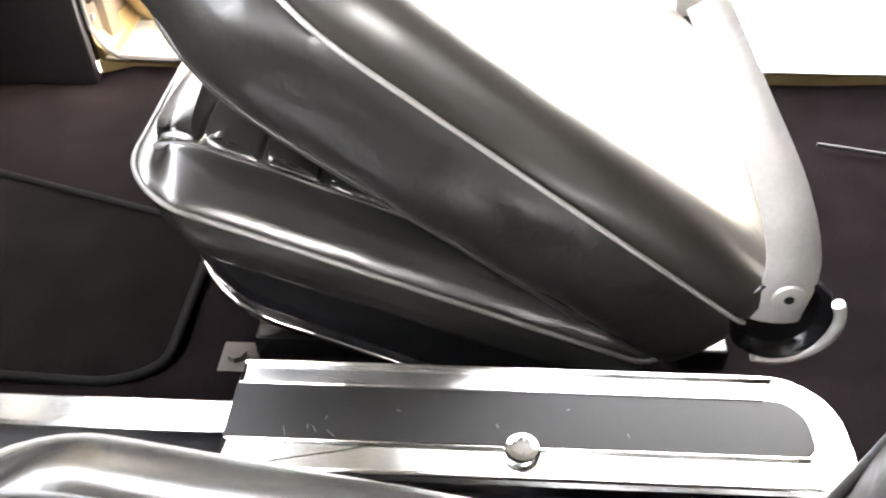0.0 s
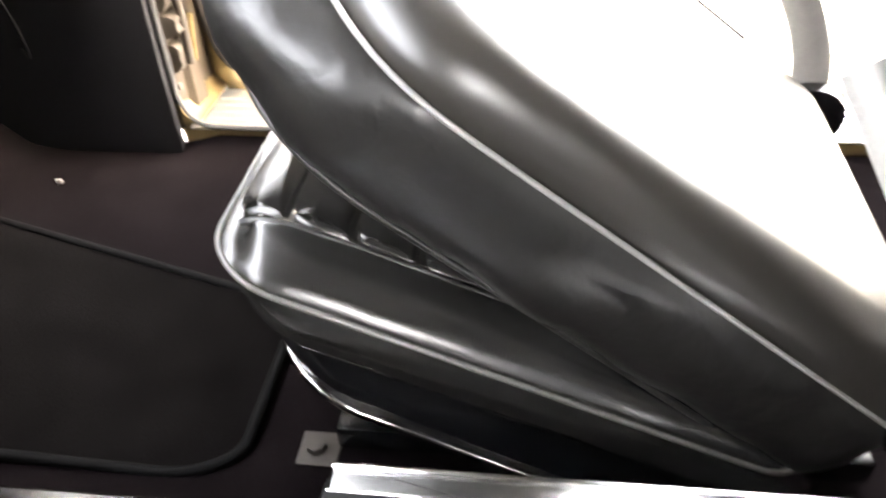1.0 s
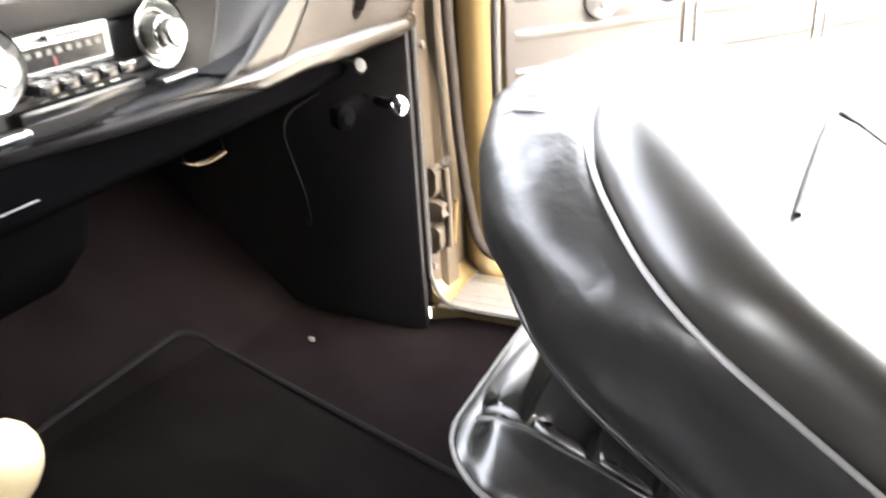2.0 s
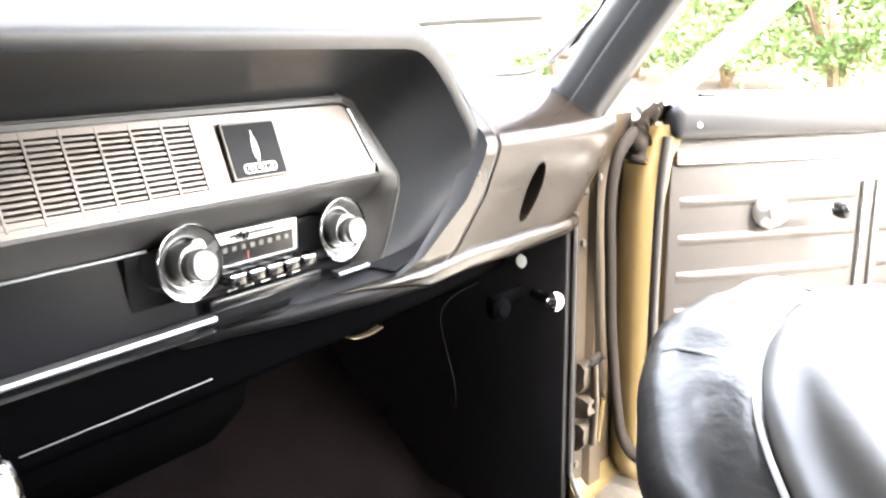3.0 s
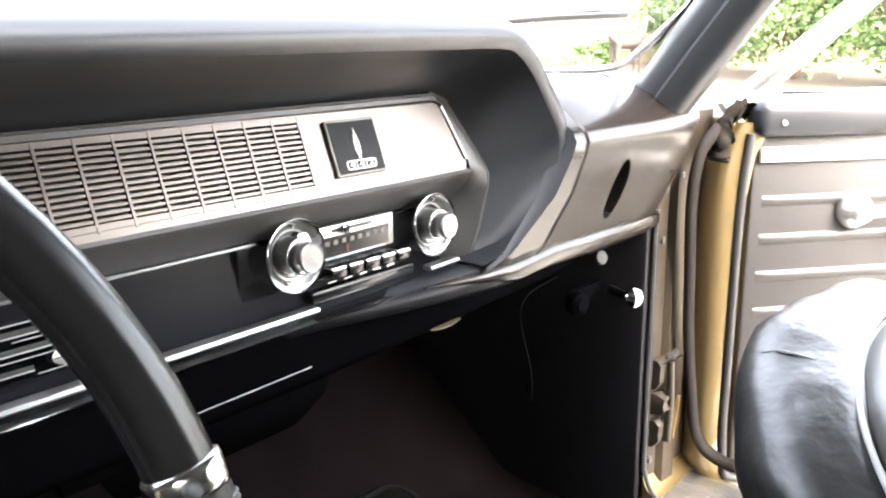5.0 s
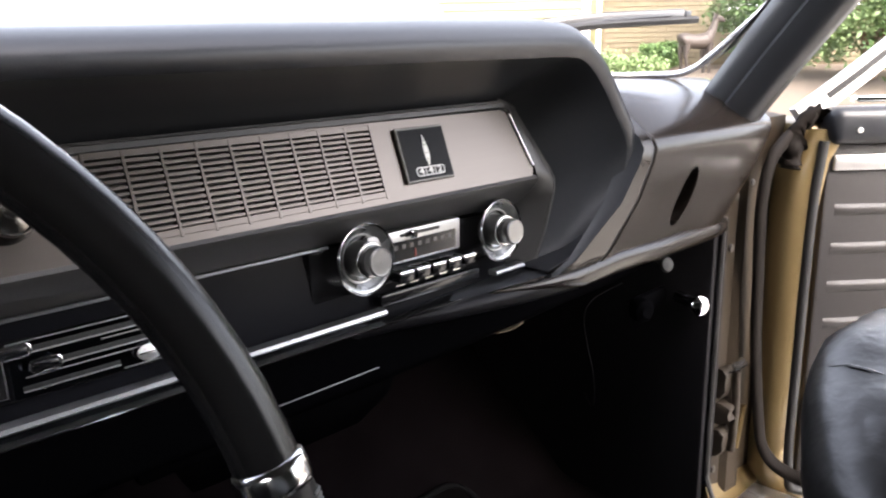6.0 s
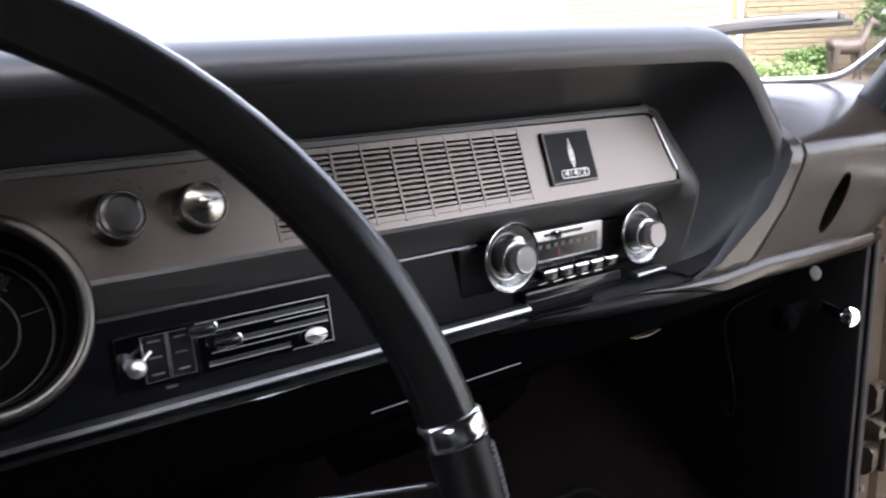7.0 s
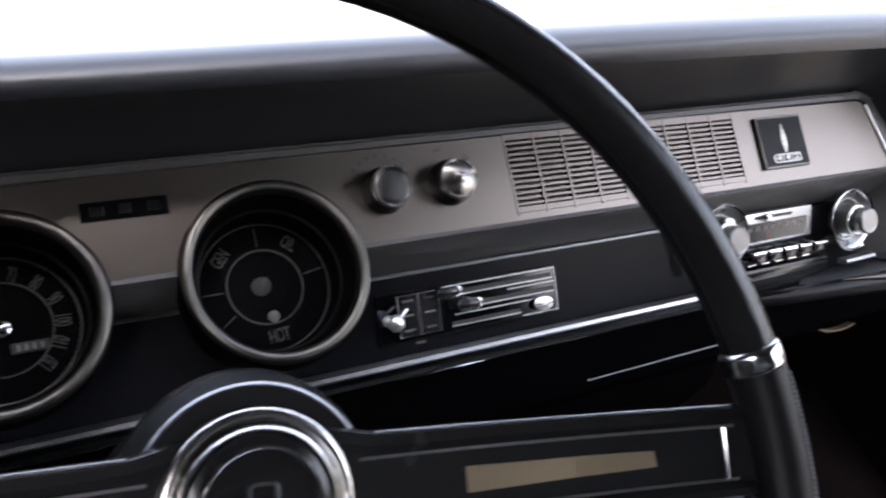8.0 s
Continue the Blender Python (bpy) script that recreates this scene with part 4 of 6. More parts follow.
# two turn knobs on the silver panel
def dash_knob(x, s, cone):
    o = pan(x, s)
    k = part("control_knob", lathe(B(), [(0.0172, 0.0), (0.0172, 0.006), (0.0158, 0.010), (0.0150, 0.0165), (0.0142, 0.0165)], o, N_OUT, 40), BLACK, dash, "black knob with chrome rim", smooth=40)
    part("knob_rim", lathe(B(), [(0.0152, 0.0135), (0.0154, 0.0170), (0.0147, 0.0186), (0.0138, 0.0186), (0.0133, 0.0172)], o, N_OUT, 40, False), WORN_CHROME, k, smooth=50)
    if cone:
        part("knob_face", lathe(B(), [(0.0137, 0.0170), (0.0105, 0.0182), (0.0050, 0.0194), (0.0046, 0.0206), (0.0018, 0.0216), (0.0003, 0.0218)], o, N_OUT, 40), KNOB_CONE, k, "spun bright face", smooth=40)
    else:
        part("knob_face", lathe(B(), [(0.0137, 0.0170), (0.0110, 0.0182), (0.0104, 0.0178), (0.0005, 0.0186)], o, N_OUT, 40), KNOB_FACE, k, "satin grey face")
    return k


dash_knob(-0.1955, 0.0312, False)
dash_knob(-0.1425, 0.0312, True)
bm = B()
for x0, cnt, c in ((-0.204, 7, -0.1955), (-0.155, 3, -0.1425)):
    for k in range(cnt):
        f = k / (cnt - 1) if cnt > 1 else 0.5
        a = radians(140 - 95 * f) if cnt == 7 else radians((165, 100, 45)[k])
        r = 0.0265
        wdt = 0.0016 if cnt == 7 else 0.0032
        box(bm, (-wdt, -0.0016, 0.0), (wdt, 0.0016, 0.0005), 0, PAN @ Matrix.Translation((c + r * math.cos(a), 0.0312 + r * math.sin(a), 0)) @ Matrix.Rotation(a - math.pi / 2, 4, "Z"))
tagged(part("knob_mark", bm, GREY_TRIM, dash, "tiny unreadable knob lettering as bars"), kind="stuff")

# heater control plate
heat = part("heater_control", box(B(), (-0.205, 0.4357, 0.0), (-0.042, 0.4750, 0.003), 0.001, CTRL, 1), BLACK, dash, "black heater control plate with sliding levers")
part("lever_plate", box(B(), (-0.149, 0.4372, 0.0028), (-0.0435, 0.4738, 0.0034), 0.0002, CTRL, 1), DARK_CHROME, heat, "dark mirror-bright lever plate")
part("switch_plate", box(B(), (-0.2035, 0.4372, 0.0028), (-0.150, 0.4738, 0.0034), 0.0002, CTRL, 1), DARK_CHROME, heat, "dark mirror-bright fan switch plate")
SLOTS = ((0.4655, -0.140, -0.0475, 0.0036), (0.4545, -0.128, -0.0465, 0.0034), (0.4415, -0.143, -0.080, 0.0030))
for v, x0, x1, w in SLOTS:
    sl = part("lever_slot", box(B(), (x0, v, 0.0032), (x1, v + w, 0.0039), 0, CTRL), DEEP, heat)
    part("bright_line", box(B(), (x0, v - 0.0009, 0.0034), (x1, v, 0.0042), 0, CTRL), STRIP, sl)
for v, x0, x1 in ((0.4725, -0.149, -0.044), (0.4615, -0.090, -0.0455), (0.4495, -0.140, -0.060), (0.4378, -0.078, -0.0435)):
    part("bright_line", box(B(), (x0, v, 0.0033), (x1, v + 0.0007, 0.0041), 0, CTRL), STRIP, heat)
part("bright_line", box(B(), (-0.0441, 0.4375, 0.0033), (-0.0435, 0.4735, 0.0040), 0, CTRL), STRIP, heat)
for x0, x1 in ((-0.187, -0.1705), (-0.1690, -0.1525)):
    lb = part("label_box", box(B(), (x0, 0.4400, 0.0033), (x1, 0.4715, 0.0038), 0, CTRL), BLACK, heat, "black label window")
    bm = B()
    tube(bm, [CTRL @ Vector((x, v, 0.0040)) for x, v in ((x0, 0.4400), (x1, 0.4400), (x1, 0.4715), (x0, 0.4715))], 0.00045, 5, closed=True)
    part("window_edge", bm, STRIP, lb)
    bm = B()
    for v in (0.4665, 0.4555, 0.4440):
        box(bm, (x0 + 0.004, v, 0.0036), (x1 - 0.004, v + 0.0014, 0.0040), 0, CTRL)
    tagged(part("label_bars", bm, GREY_INK, lb, "tiny unreadable lettering as bars"), kind="stuff")
bm = B()
box(bm, (-0.174, 0.4325, 0.0005), (-0.166, 0.4345, 0.0010), 0, CTRL)
tagged(part("label_bars", bm, GREY_INK, heat, "tiny unreadable lettering as bars"), kind="stuff")


def lever(x, z, bright):
    if bright:
        l = part("lever", lathe(B(), [(0.0035, 0.003), (0.0035, 0.010), (0.0092, 0.0105), (0.0096, 0.0125), (0.0085, 0.0140), (0.0005, 0.0150)], CTRL @ Vector((x, z, 0)), CTRL.to_3x3() @ Vector((0, 0, 1)), 28), SPUN, heat, "chrome oval slide lever", smooth=50)
        l.data.transform(Matrix.Translation(CTRL @ Vector((x, z, 0))) @ Matrix.Diagonal((1, 0.62, 0.62, 1)) @ Matrix.Translation(-(CTRL @ Vector((x, z, 0)))))
        part("lever_groove", box(B(), (x - 0.0085, z - 0.0005, 0.0085), (x + 0.0085, z + 0.0005, 0.0096), 0, CTRL), DEEP, l)
        return l
    l = part("lever", box(B(), (x - 0.0095, z - 0.0036, 0.003), (x + 0.0095, z + 0.0036, 0.013), 0.0025, CTRL, 3), BLACK, heat, "black slide lever with a bright edge")
    bm = B()
    lp = rounded(x - 0.0098, x + 0.0098, z - 0.0040, z + 0.0040, (0.003,) * 4, 3)
    tube(bm, [CTRL @ Vector((a, b, 0.0128)) for a, b in lp], 0.0006, 5, closed=True)
    part("lever_edge", bm, CHROME, l)
    return l


lever(-0.147, 0.4690, False)
lever(-0.130, 0.4570, False)
lever(-0.0600, 0.4455, True)
FS = Vector((-0.196, 0.4545, 0))
bm = B()
lathe(bm, [(0.0045, 0.003), (0.004, 0.006), (0.0022, 0.007), (0.0022, 0.013), (0.0058, 0.0155), (0.0066, 0.019), (0.0050, 0.023), (0.0005, 0.0245)], CTRL @ FS, CTRL.to_3x3() @ Vector((0, 0, 1)), 20)
tube(bm, [CTRL @ (FS + Vector((0, 0, 0.018))), CTRL @ (FS + Vector((0.0115, 0.0085, 0.015)))], 0.0012, 6)
part("fan_switch", bm, SPUN, heat, "chrome fan toggle", smooth=60)

# radio
radio = part("radio", box(B(), (0.085, 0.4275, 0.0), (0.330, 0.488, 0.006), 0.002, LOWP, 2), BLACK, dash, "black push-button car radio with chrome knobs")
part("dial_bezel", box(B(), (0.138, 0.4625, 0.006), (0.254, 0.4925, 0.016), 0.002, LOWP, 2), STRIP, radio, "bright dial surround")
part("dial", box(B(), (0.150, 0.4650, 0.0155), (0.247, 0.4830, 0.0166), 0.0006, LOWP, 1), BLACK, radio)
bm = B()
for k in range(9):
    box(bm, (0.158 + 0.0098 * k, 0.4755, 0.0166), (0.1625 + 0.0098 * k, 0.4795, 0.0170), 0, LOWP)
tagged(part("dial_marks", bm, GREY_INK, radio, "unreadable dial figures as bars"), kind="stuff")
part("dial_needle", box(B(), (0.193, 0.466, 0.0166), (0.1945, 0.4735, 0.0171), 0, LOWP), RED_INK, radio)
bm = B()
box(bm, (0.176, 0.4865, 0.016), (0.225, 0.4895, 0.0172), 0.0004, LOWP, 1)
part("tone_slot", bm, DEEP, radio)
part("tone_lever", box(B(), (0.186, 0.4845, 0.016), (0.193, 0.4915, 0.022), 0.001, LOWP, 1), CHROME, radio)
for k in range(5):
    x = 0.1665 + 0.0205 * k
    b = part("push_button", box(B(), (x, 0.4475, 0.006), (x + 0.0175, 0.4565, 0.026), 0.0018, LOWP, 2), BLACK, radio)
    part("button_cap", box(B(), (x + 0.0008, 0.4545, 0.010), (x + 0.0167, 0.4575, 0.0265), 0.001, LOWP, 1), CHROME, b)
bm = B()
for k in range(5):
    x = 0.172 + 0.0185 * k
    box(bm, (x, 0.4410, 0.012), (x + 0.011, 0.4425, 0.0135), 0.0004, LOWP, 1)
tagged(part("button_notches", bm, WORN_CHROME, radio), kind="stuff")
part("lower_ledge", box(B(), (0.150, 0.4275, 0.004), (0.280, 0.4385, 0.018), 0.002, LOWP, 2), BLACK, radio)


def radio_knob(x, z):
    o = Vector((x, 0.672, z))
    ax = Vector((0, -1, 0.06))
    k = part("radio_knob", lathe(B(), [(0.0150, 0.004), (0.0190, 0.009), (0.0262, 0.0165), (0.0300, 0.0205), (0.0306, 0.0220), (0.0292, 0.0222), (0.0250, 0.0185), (0.0185, 0.0120), (0.0150, 0.0105)], o, ax, 56), SMOKE, radio, "smoky clear dished knob with chrome centre", smooth=50)
    part("knob_ring", lathe(B(), [(0.0300, 0.0208), (0.0312, 0.0216), (0.0312, 0.0232), (0.0304, 0.0238), (0.0293, 0.0230)], o, ax, 56, False), CHROME, k, "thin chrome rim", smooth=60)
    part("dish_ring", lathe(B(), [(0.0215, 0.0146), (0.0211, 0.0160), (0.0199, 0.0158), (0.0197, 0.0128)], o, ax, 48, False), STRIP, k, smooth=60)
    part("knob_stem", lathe(B(), [(0.0152, 0.009), (0.0150, 0.022), (0.0142, 0.0235), (0.0142, 0.0275), (0.0128, 0.0285), (0.0126, 0.0345)], o, ax, 40), SATIN_GREY, k, "satin grey knob stem", smooth=40)
    part("stem_ring", lathe(B(), [(0.0146, 0.0262), (0.0152, 0.0272), (0.0152, 0.0288), (0.0142, 0.0296), (0.0130, 0.0292)], o, ax, 40, False), CHROME, k, "bright ring", smooth=60)
    part("knob_cap", lathe(B(), [(0.0126, 0.0330), (0.0128, 0.0375), (0.0124, 0.0405), (0.0114, 0.0415), (0.0102, 0.0411), (0.0086, 0.0416), (0.0070, 0.0411), (0.0054, 0.0416), (0.0036, 0.0412), (0.0005, 0.0418)], o, ax, 40), CAP, k, "spun silver cap", smooth=40)


SMOKE = mat("smoky_dish", (0.27, 0.275, 0.27), 0.26, metal=0.7, var=0.2, scale=60)
radio_knob(0.1313, 0.4750)
radio_knob(0.3064, 0.4705)

# vent pull at the kick panel
vent = thing("vent_pull", "chrome tipped vent pull knob on a dark bracket", "knob", (0.66, 0.62, 0.30))
bm = B()
lathe(bm, [(0.008, -0.045), (0.008, -0.008), (0.011, -0.004)], (0.651, 0.606, 0.320), (-0.45, -0.89, 0), 16)
part("stem", bm, BLACK, vent)
bm = B()
lathe(bm, [(0.0125, -0.004), (0.0135, 0.0), (0.0125, 0.004), (0.009, 0.006), (0.0005, 0.007)], (0.651, 0.606, 0.320), (-0.55, -0.83, 0.1), 24)
part("tip", bm, CHROME, vent, "bright chrome tip")
bm = B()
box(bm, (0.60, 0.668, 0.303), (0.686, 0.680, 0.327), 0.006)
lathe(bm, [(0.016, 0), (0.015, 0.012), (0.008, 0.018)], (0.607, 0.667, 0.313), (-0.3, -0.9, 0), 20)
part("bracket", bm, UNDER_SHADE, vent)
bm = B()
tube(bm, [(0.612, 0.66, 0.385), (0.602, 0.632, 0.382)], 0.004, 8)
lathe(bm, [(0.010, 0), (0.0085, 0.004), (0.001, 0.0055)], (0.600, 0.628, 0.381), (-0.3, -0.9, 0.3), 20)
part("stud", bm, DEEP, vent, "worn black stud")

# added black case that darkens the footwell; cable and strap under the dashboard
case = thing("dark_case", "added black case that darkens the space under the dashboard", "heater case", (0.16, 0.98, 0.12))
bm = B()
loft(bm, [[(x, y, z) for y, z in ((1.125, 0.11), (0.985, 0.12), (0.915, 0.19), (0.865, 0.335), (1.125, 0.335))] for x in (-0.13, 0.40)])
bmesh.ops.bevel(bm, geom=list(bm.edges), offset=0.018, segments=3, affect="EDGES", profile=0.5)
part("case_shell", bm, UNDER_SHADE, case, smooth=40)
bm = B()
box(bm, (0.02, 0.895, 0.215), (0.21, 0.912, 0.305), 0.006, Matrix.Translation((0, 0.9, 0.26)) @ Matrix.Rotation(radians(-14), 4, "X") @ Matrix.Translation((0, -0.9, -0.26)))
part("case_flap", bm, UNDER_SHADE, case, "added black flap on the case", smooth=40)
cable = thing("vent_cable", "thin black control cable hanging at the kick panel", "cable", (0.55, 0.70, 0.25))
bm = B()
tube(bm, smooth_path([(0.60, 0.690, 0.345), (0.552, 0.700, 0.333), (0.530, 0.700, 0.314), (0.544, 0.703, 0.272), (0.560, 0.702, 0.222), (0.590, 0.72, 0.17), (0.64, 0.76, 0.14), (0.689, 0.80, 0.13)], 5), 0.0011, 6)
part("cable_sheath", bm, RUBBER_GREY, cable, smooth=60)
strap = thing("loose_strap", "short tan webbing strap hanging under the dashboard", "strap", (0.55, 0.84, 0.26))
bm = B()
pts = smooth_path([(0.508, 0.845, 0.268), (0.522, 0.840, 0.262), (0.552, 0.840, 0.259), (0.580, 0.841, 0.262)], 4)
loft(bm, [[p + Vector(q) for q in ((0, -0.005, -0.0012), (0, 0.006, -0.0012), (0, 0.006, 0.0012), (0, -0.005, 0.0012))] for p in pts])
part("webbing", bm, WEBBING, strap, smooth=40)
for a, b in (((0.506, 0.853, 0.337), (0.509, 0.846, 0.2685)), ((0.590, 0.853, 0.337), (0.579, 0.8415, 0.2625))):
    part("hanger", tube(B(), [a, b], 0.0013, 6), UNDER_SHADE, strap, "thin black hanger")

# ---- steering wheel ----
WC, WT = Vector((-0.373, 0.332, 0.491)), radians(19.2)
wn_ = Vector((0, -math.cos(WT), math.sin(WT)))
wu = Vector((0, math.sin(WT), math.cos(WT)))
WM = Matrix(((1, 0, wn_.x, WC.x), (0, wu.y, wn_.y, WC.y), (0, wu.z, wn_.z, WC.z), (0, 0, 0, 1)))
wheel = thing("steering_wheel", "black thin-rimmed steering wheel with chrome collars and horn cap", "steering wheel", WC)


def rim_pt(a, r=0.2022, h=0.0):
    return WM @ Vector((r * math.cos(radians(a)), r * math.sin(radians(a)), h))


TURN = -7.6  # the wheel stands a little to the right
SM = WM @ Matrix.Translation((0.0035, 0.0195, 0)) @ Matrix.Rotation(radians(TURN), 4, "Z")
bm = B()
tube(bm, [rim_pt(a) for a in range(8, 157, 4)], 0.0110, 16)
tube(bm, [rim_pt(a) for a in range(188, 337, 4)], 0.0110, 16)
part("rim", bm, WHEEL, wheel, "glossy black rim", smooth=60)
for a0, a1, s in ((-24, 8, 1), (156, 188, -1)):
    bm = B()
    tube(bm, [rim_pt(a) for a in range(a0, a1 + 1, 2)], 0.0118, 16)
    part("grip", bm, GRIP, wheel, "ribbed black grip section", smooth=60)
    bm = B()
    for k in range(54):
        a = a0 + 2.2 + (a1 - a0 - 4.4) * k / 53
        tube(bm, [rim_pt(a, 0.2022 + 0.0118 * math.cos(q), 0.0118 * math.sin(q)) for q in (0.15, 0.45, 0.75, 1.05)], [0.0004, 0.0010, 0.0010, 0.0004], 5)
    tagged(part("ribbing", bm, RIBS, wheel), kind="stuff")
    for e in (a0 - 0.4, a1 + 0.4):
        bm = B()
        tube(bm, [rim_pt(e + d) for d in (-1.5, -1.3, -0.7, 0.7, 1.3, 1.5)], [0.0112, 0.0122, 0.0126, 0.0126, 0.0122, 0.0112], 18)
        part("collar", bm, WORN_CHROME, wheel, "chrome collar", smooth=60)
    # spoke: a flat tapered plate with a sunk field
    bm = B()
    spoke = []
    for f, hw, h in ((0.020, 0.026, -0.041), (0.040, 0.0215, -0.040), (0.080, 0.0205, -0.037), (0.12, 0.0195, -0.030), (0.165, 0.0185, -0.016), (0.190, 0.0180, -0.006)):
        spoke.append([SM @ Vector((s * f, q, h + dh)) for q, dh in ((-hw, 0.0030), (-hw + 0.0012, 0.0055), (-hw + 0.0040, 0.0058), (-hw + 0.0065, 0.0040), (hw - 0.0085, 0.0040), (hw - 0.0055, 0.0058), (hw - 0.0012, 0.0055), (hw, 0.0030), (hw - 0.001, -0.010), (-hw + 0.001, -0.010))])
    loft(bm, spoke)
    sp = part("spoke", bm, WHEEL, wheel, "wide black spoke with a sunk field", smooth=30)
    bm = B()
    ins = []
    for f, hw, h in ((0.077, 0.0047, -0.0330), (0.12, 0.0038, -0.0258), (0.151, 0.0030, -0.0165)):
        ins.append([SM @ Vector((s * f, q, h + dh)) for q, dh in ((-hw, 0), (hw, 0), (hw, 0.0016), (-hw, 0.0024))])
    loft(bm, ins)
    part("horn_bar", bm, TAN_CHROME, sp, "polished horn bar, its tan reflection put into the colour", smooth=0)
    for q0, f0 in ((0.0118, 0.036), (-0.0118, 0.040), (0.0204, 0.042), (-0.0204, 0.042)):
        bm = B()
        tube(bm, [SM @ Vector((s * f, q0 * (1 - 0.9 * (f - 0.04)), h + 0.0060)) for f, h in ((f0, -0.0400), (0.08, -0.037), (0.12, -0.030), (0.165, -0.016), (0.182, -0.0092))], 0.00065 if abs(q0) < 0.015 else 0.0008, 6)
        part("spoke_line", bm, STRIP, sp)
    bm = B()
    tube(bm, [SM @ Vector((s * 0.1780, q, -0.0055)) for q in (-0.0105, 0.0105)], 0.0013, 6)
    part("end_bar", bm, CHROME, sp, "bright bar at the spoke end")
HC = SM @ Vector((0, 0, 0))
bm = B()
lathe(bm, [(0.034, -0.10), (0.044, -0.075), (0.0475, -0.060), (0.0460, -0.052), (0.0425, -0.045), (0.0420, -0.0405), (0.0405, -0.0385), (0.036, -0.0390)], HC, wn_, 56)
part("hub_shroud", bm, WHEEL, wheel, "black hub shroud", smooth=40)
bm = B()
lathe(bm, [(0.0423, -0.0402), (0.0421, -0.0390), (0.0412, -0.0384), (0.0404, -0.0388)], HC, wn_, 56, False)
part("shroud_line", bm, STRIP, wheel, smooth=60)
for r, h, wd in ((0.0330, -0.034, 0.0042), (0.0272, -0.031, 0.0020), (0.0205, -0.0288, 0.0010)):
    bm = B()
    lathe(bm, [(r + 0.0008, h - 0.008), (r + 0.0008, h - 0.001), (r, h + 0.0012), (r - wd * 0.5, h + 0.002), (r - wd, h + 0.0010), (r - wd - 0.0006, h - 0.004)], HC, wn_, 64, False)
    part("horn_ring", bm, SATIN_CHROME, wheel, "chrome ring of the horn cap", smooth=60)
part("horn_cap", lathe(B(), [(0.034, -0.045), (0.034, -0.037), (0.0300, -0.0355), (0.0270, -0.0325), (0.0245, -0.0310), (0.0200, -0.0300), (0.001, -0.0290)], HC, wn_, 56), BLACK, wheel, "gloss black horn cap", smooth=50)
bm = B()
tube(bm, [SM @ Vector((x, y, -0.0280)) for x, y in rounded(-0.0045, 0.0045, -0.0085, 0.0085, (0.002,) * 4, 3)], 0.0011, 6, closed=True)
part("cap_emblem", bm, WORN_CHROME, wheel, "small plain bright outline")
bm = B()
lathe(bm, [(0.040, -0.30), (0.040, -0.11), (0.036, -0.085)], WC, wn_, 32)
part("column", bm, DASH_LOW, wheel, "black steering column", smooth=40)
bm = B()
tube(bm, smooth_path([WM @ Vector((-0.03, 0.0, -0.12)), WM @ Vector((-0.10, 0.01, -0.11)), WM @ Vector((-0.16, 0.02, -0.09))], 5), 0.004, 8)
part("turn_lever", bm, CHROME, wheel)

# ---- console ----
CZ = 0.13
con = thing("centre_console", "low console with black top and polished trim between the seats", "console", (0.0, 0.0, FLOOR))
bm = B()
box(bm, (-0.048, -0.20, FLOOR + 0.03), (0.048, 0.225, CZ - 0.012), 0.004)
box(bm, (-0.044, 0.22, FLOOR + 0.03), (0.030, 0.75, 0.105), 0.006)
part("console_body", bm, DASH_LOW, con, "black console sides", smooth=30)
lidloop = rounded(-0.0475, 0.0525, -0.214, 0.219, (0.03, 0.05, 0.002, 0.002), 8)
bm = B()
pillow(bm, lidloop, [(CZ - 0.014, 0.0), (CZ - 0.003, 0.0), (CZ, 0.003)], Matrix.Identity(4))
lid = part("console_lid", bm, WORN_CHROME, con, "polished metal lid frame", smooth=30)
bm = B()
inl = rounded(-0.020, 0.0265, -0.186, 0.2195, (0.012, 0.022, 0.001, 0.001), 8)
pillow(bm, inl, [(CZ - 0.002, 0.0), (CZ + 0.0012, 0.0), (CZ + 0.0016, 0.0006)], Matrix.Identity(4))
part("lid_inlay", bm, mat("console_inlay", (0.007, 0.0069, 0.0065), 0.38, var=0.4, scale=40, bump=0.06, bump_scale=400, spec=0.18), lid, "scuffed black inlay", smooth=30)
bm = B()
for x, y, a, l in ((-0.0145, 0.1775, 200, 0.007), (-0.010, 0.162, 190, 0.004), (-0.0115, 0.157, 215, 0.006), (-0.015, 0.145, 230, 0.008), (-0.002, 0.150, 160, 0.003), (0.006, 0.10, 250, 0.003), (-0.004, 0.03, 200, 0.003), (0.012, -0.02, 300, 0.002), (-0.008, -0.06, 190, 0.003)):
    box(bm, (-l / 2, -0.00025, 0.0), (l / 2, 0.00025, 0.0003), 0, Matrix.Translation((x, y, CZ + 0.0016)) @ Matrix.Rotation(radians(a), 4, "Z"))
tagged(part("scratch", bm, SATIN_GREY, lid, smooth=0), kind="stuff")
for x0, x1, y0, h in ((0.044, 0.047, -0.17, 0.003), (0.0255, 0.0275, -0.16, 0.0025), (-0.0225, -0.0205, -0.18, 0.0025), (-0.046, -0.043, -0.18, 0.003)):
    part("lid_ridge", box(B(), (x0, y0, CZ), (x1, 0.218, CZ + h), 0.0008), CHROME, lid)
bm = B()
lathe(bm, [(0.0125, 0), (0.0125, 0.004), (0.011, 0.006), (0.0075, 0.0065), (0.007, 0.0035), (0.0005, 0.0035)], (-0.023, 0.0135, CZ), (0, 0, 1), 28)
box(bm, (-0.0285, 0.0125, CZ + 0.003), (-0.0175, 0.0145, CZ + 0.0062))
part("lock_button", bm, CHROME, lid, "round chrome lock button", smooth=40)
bm = B()
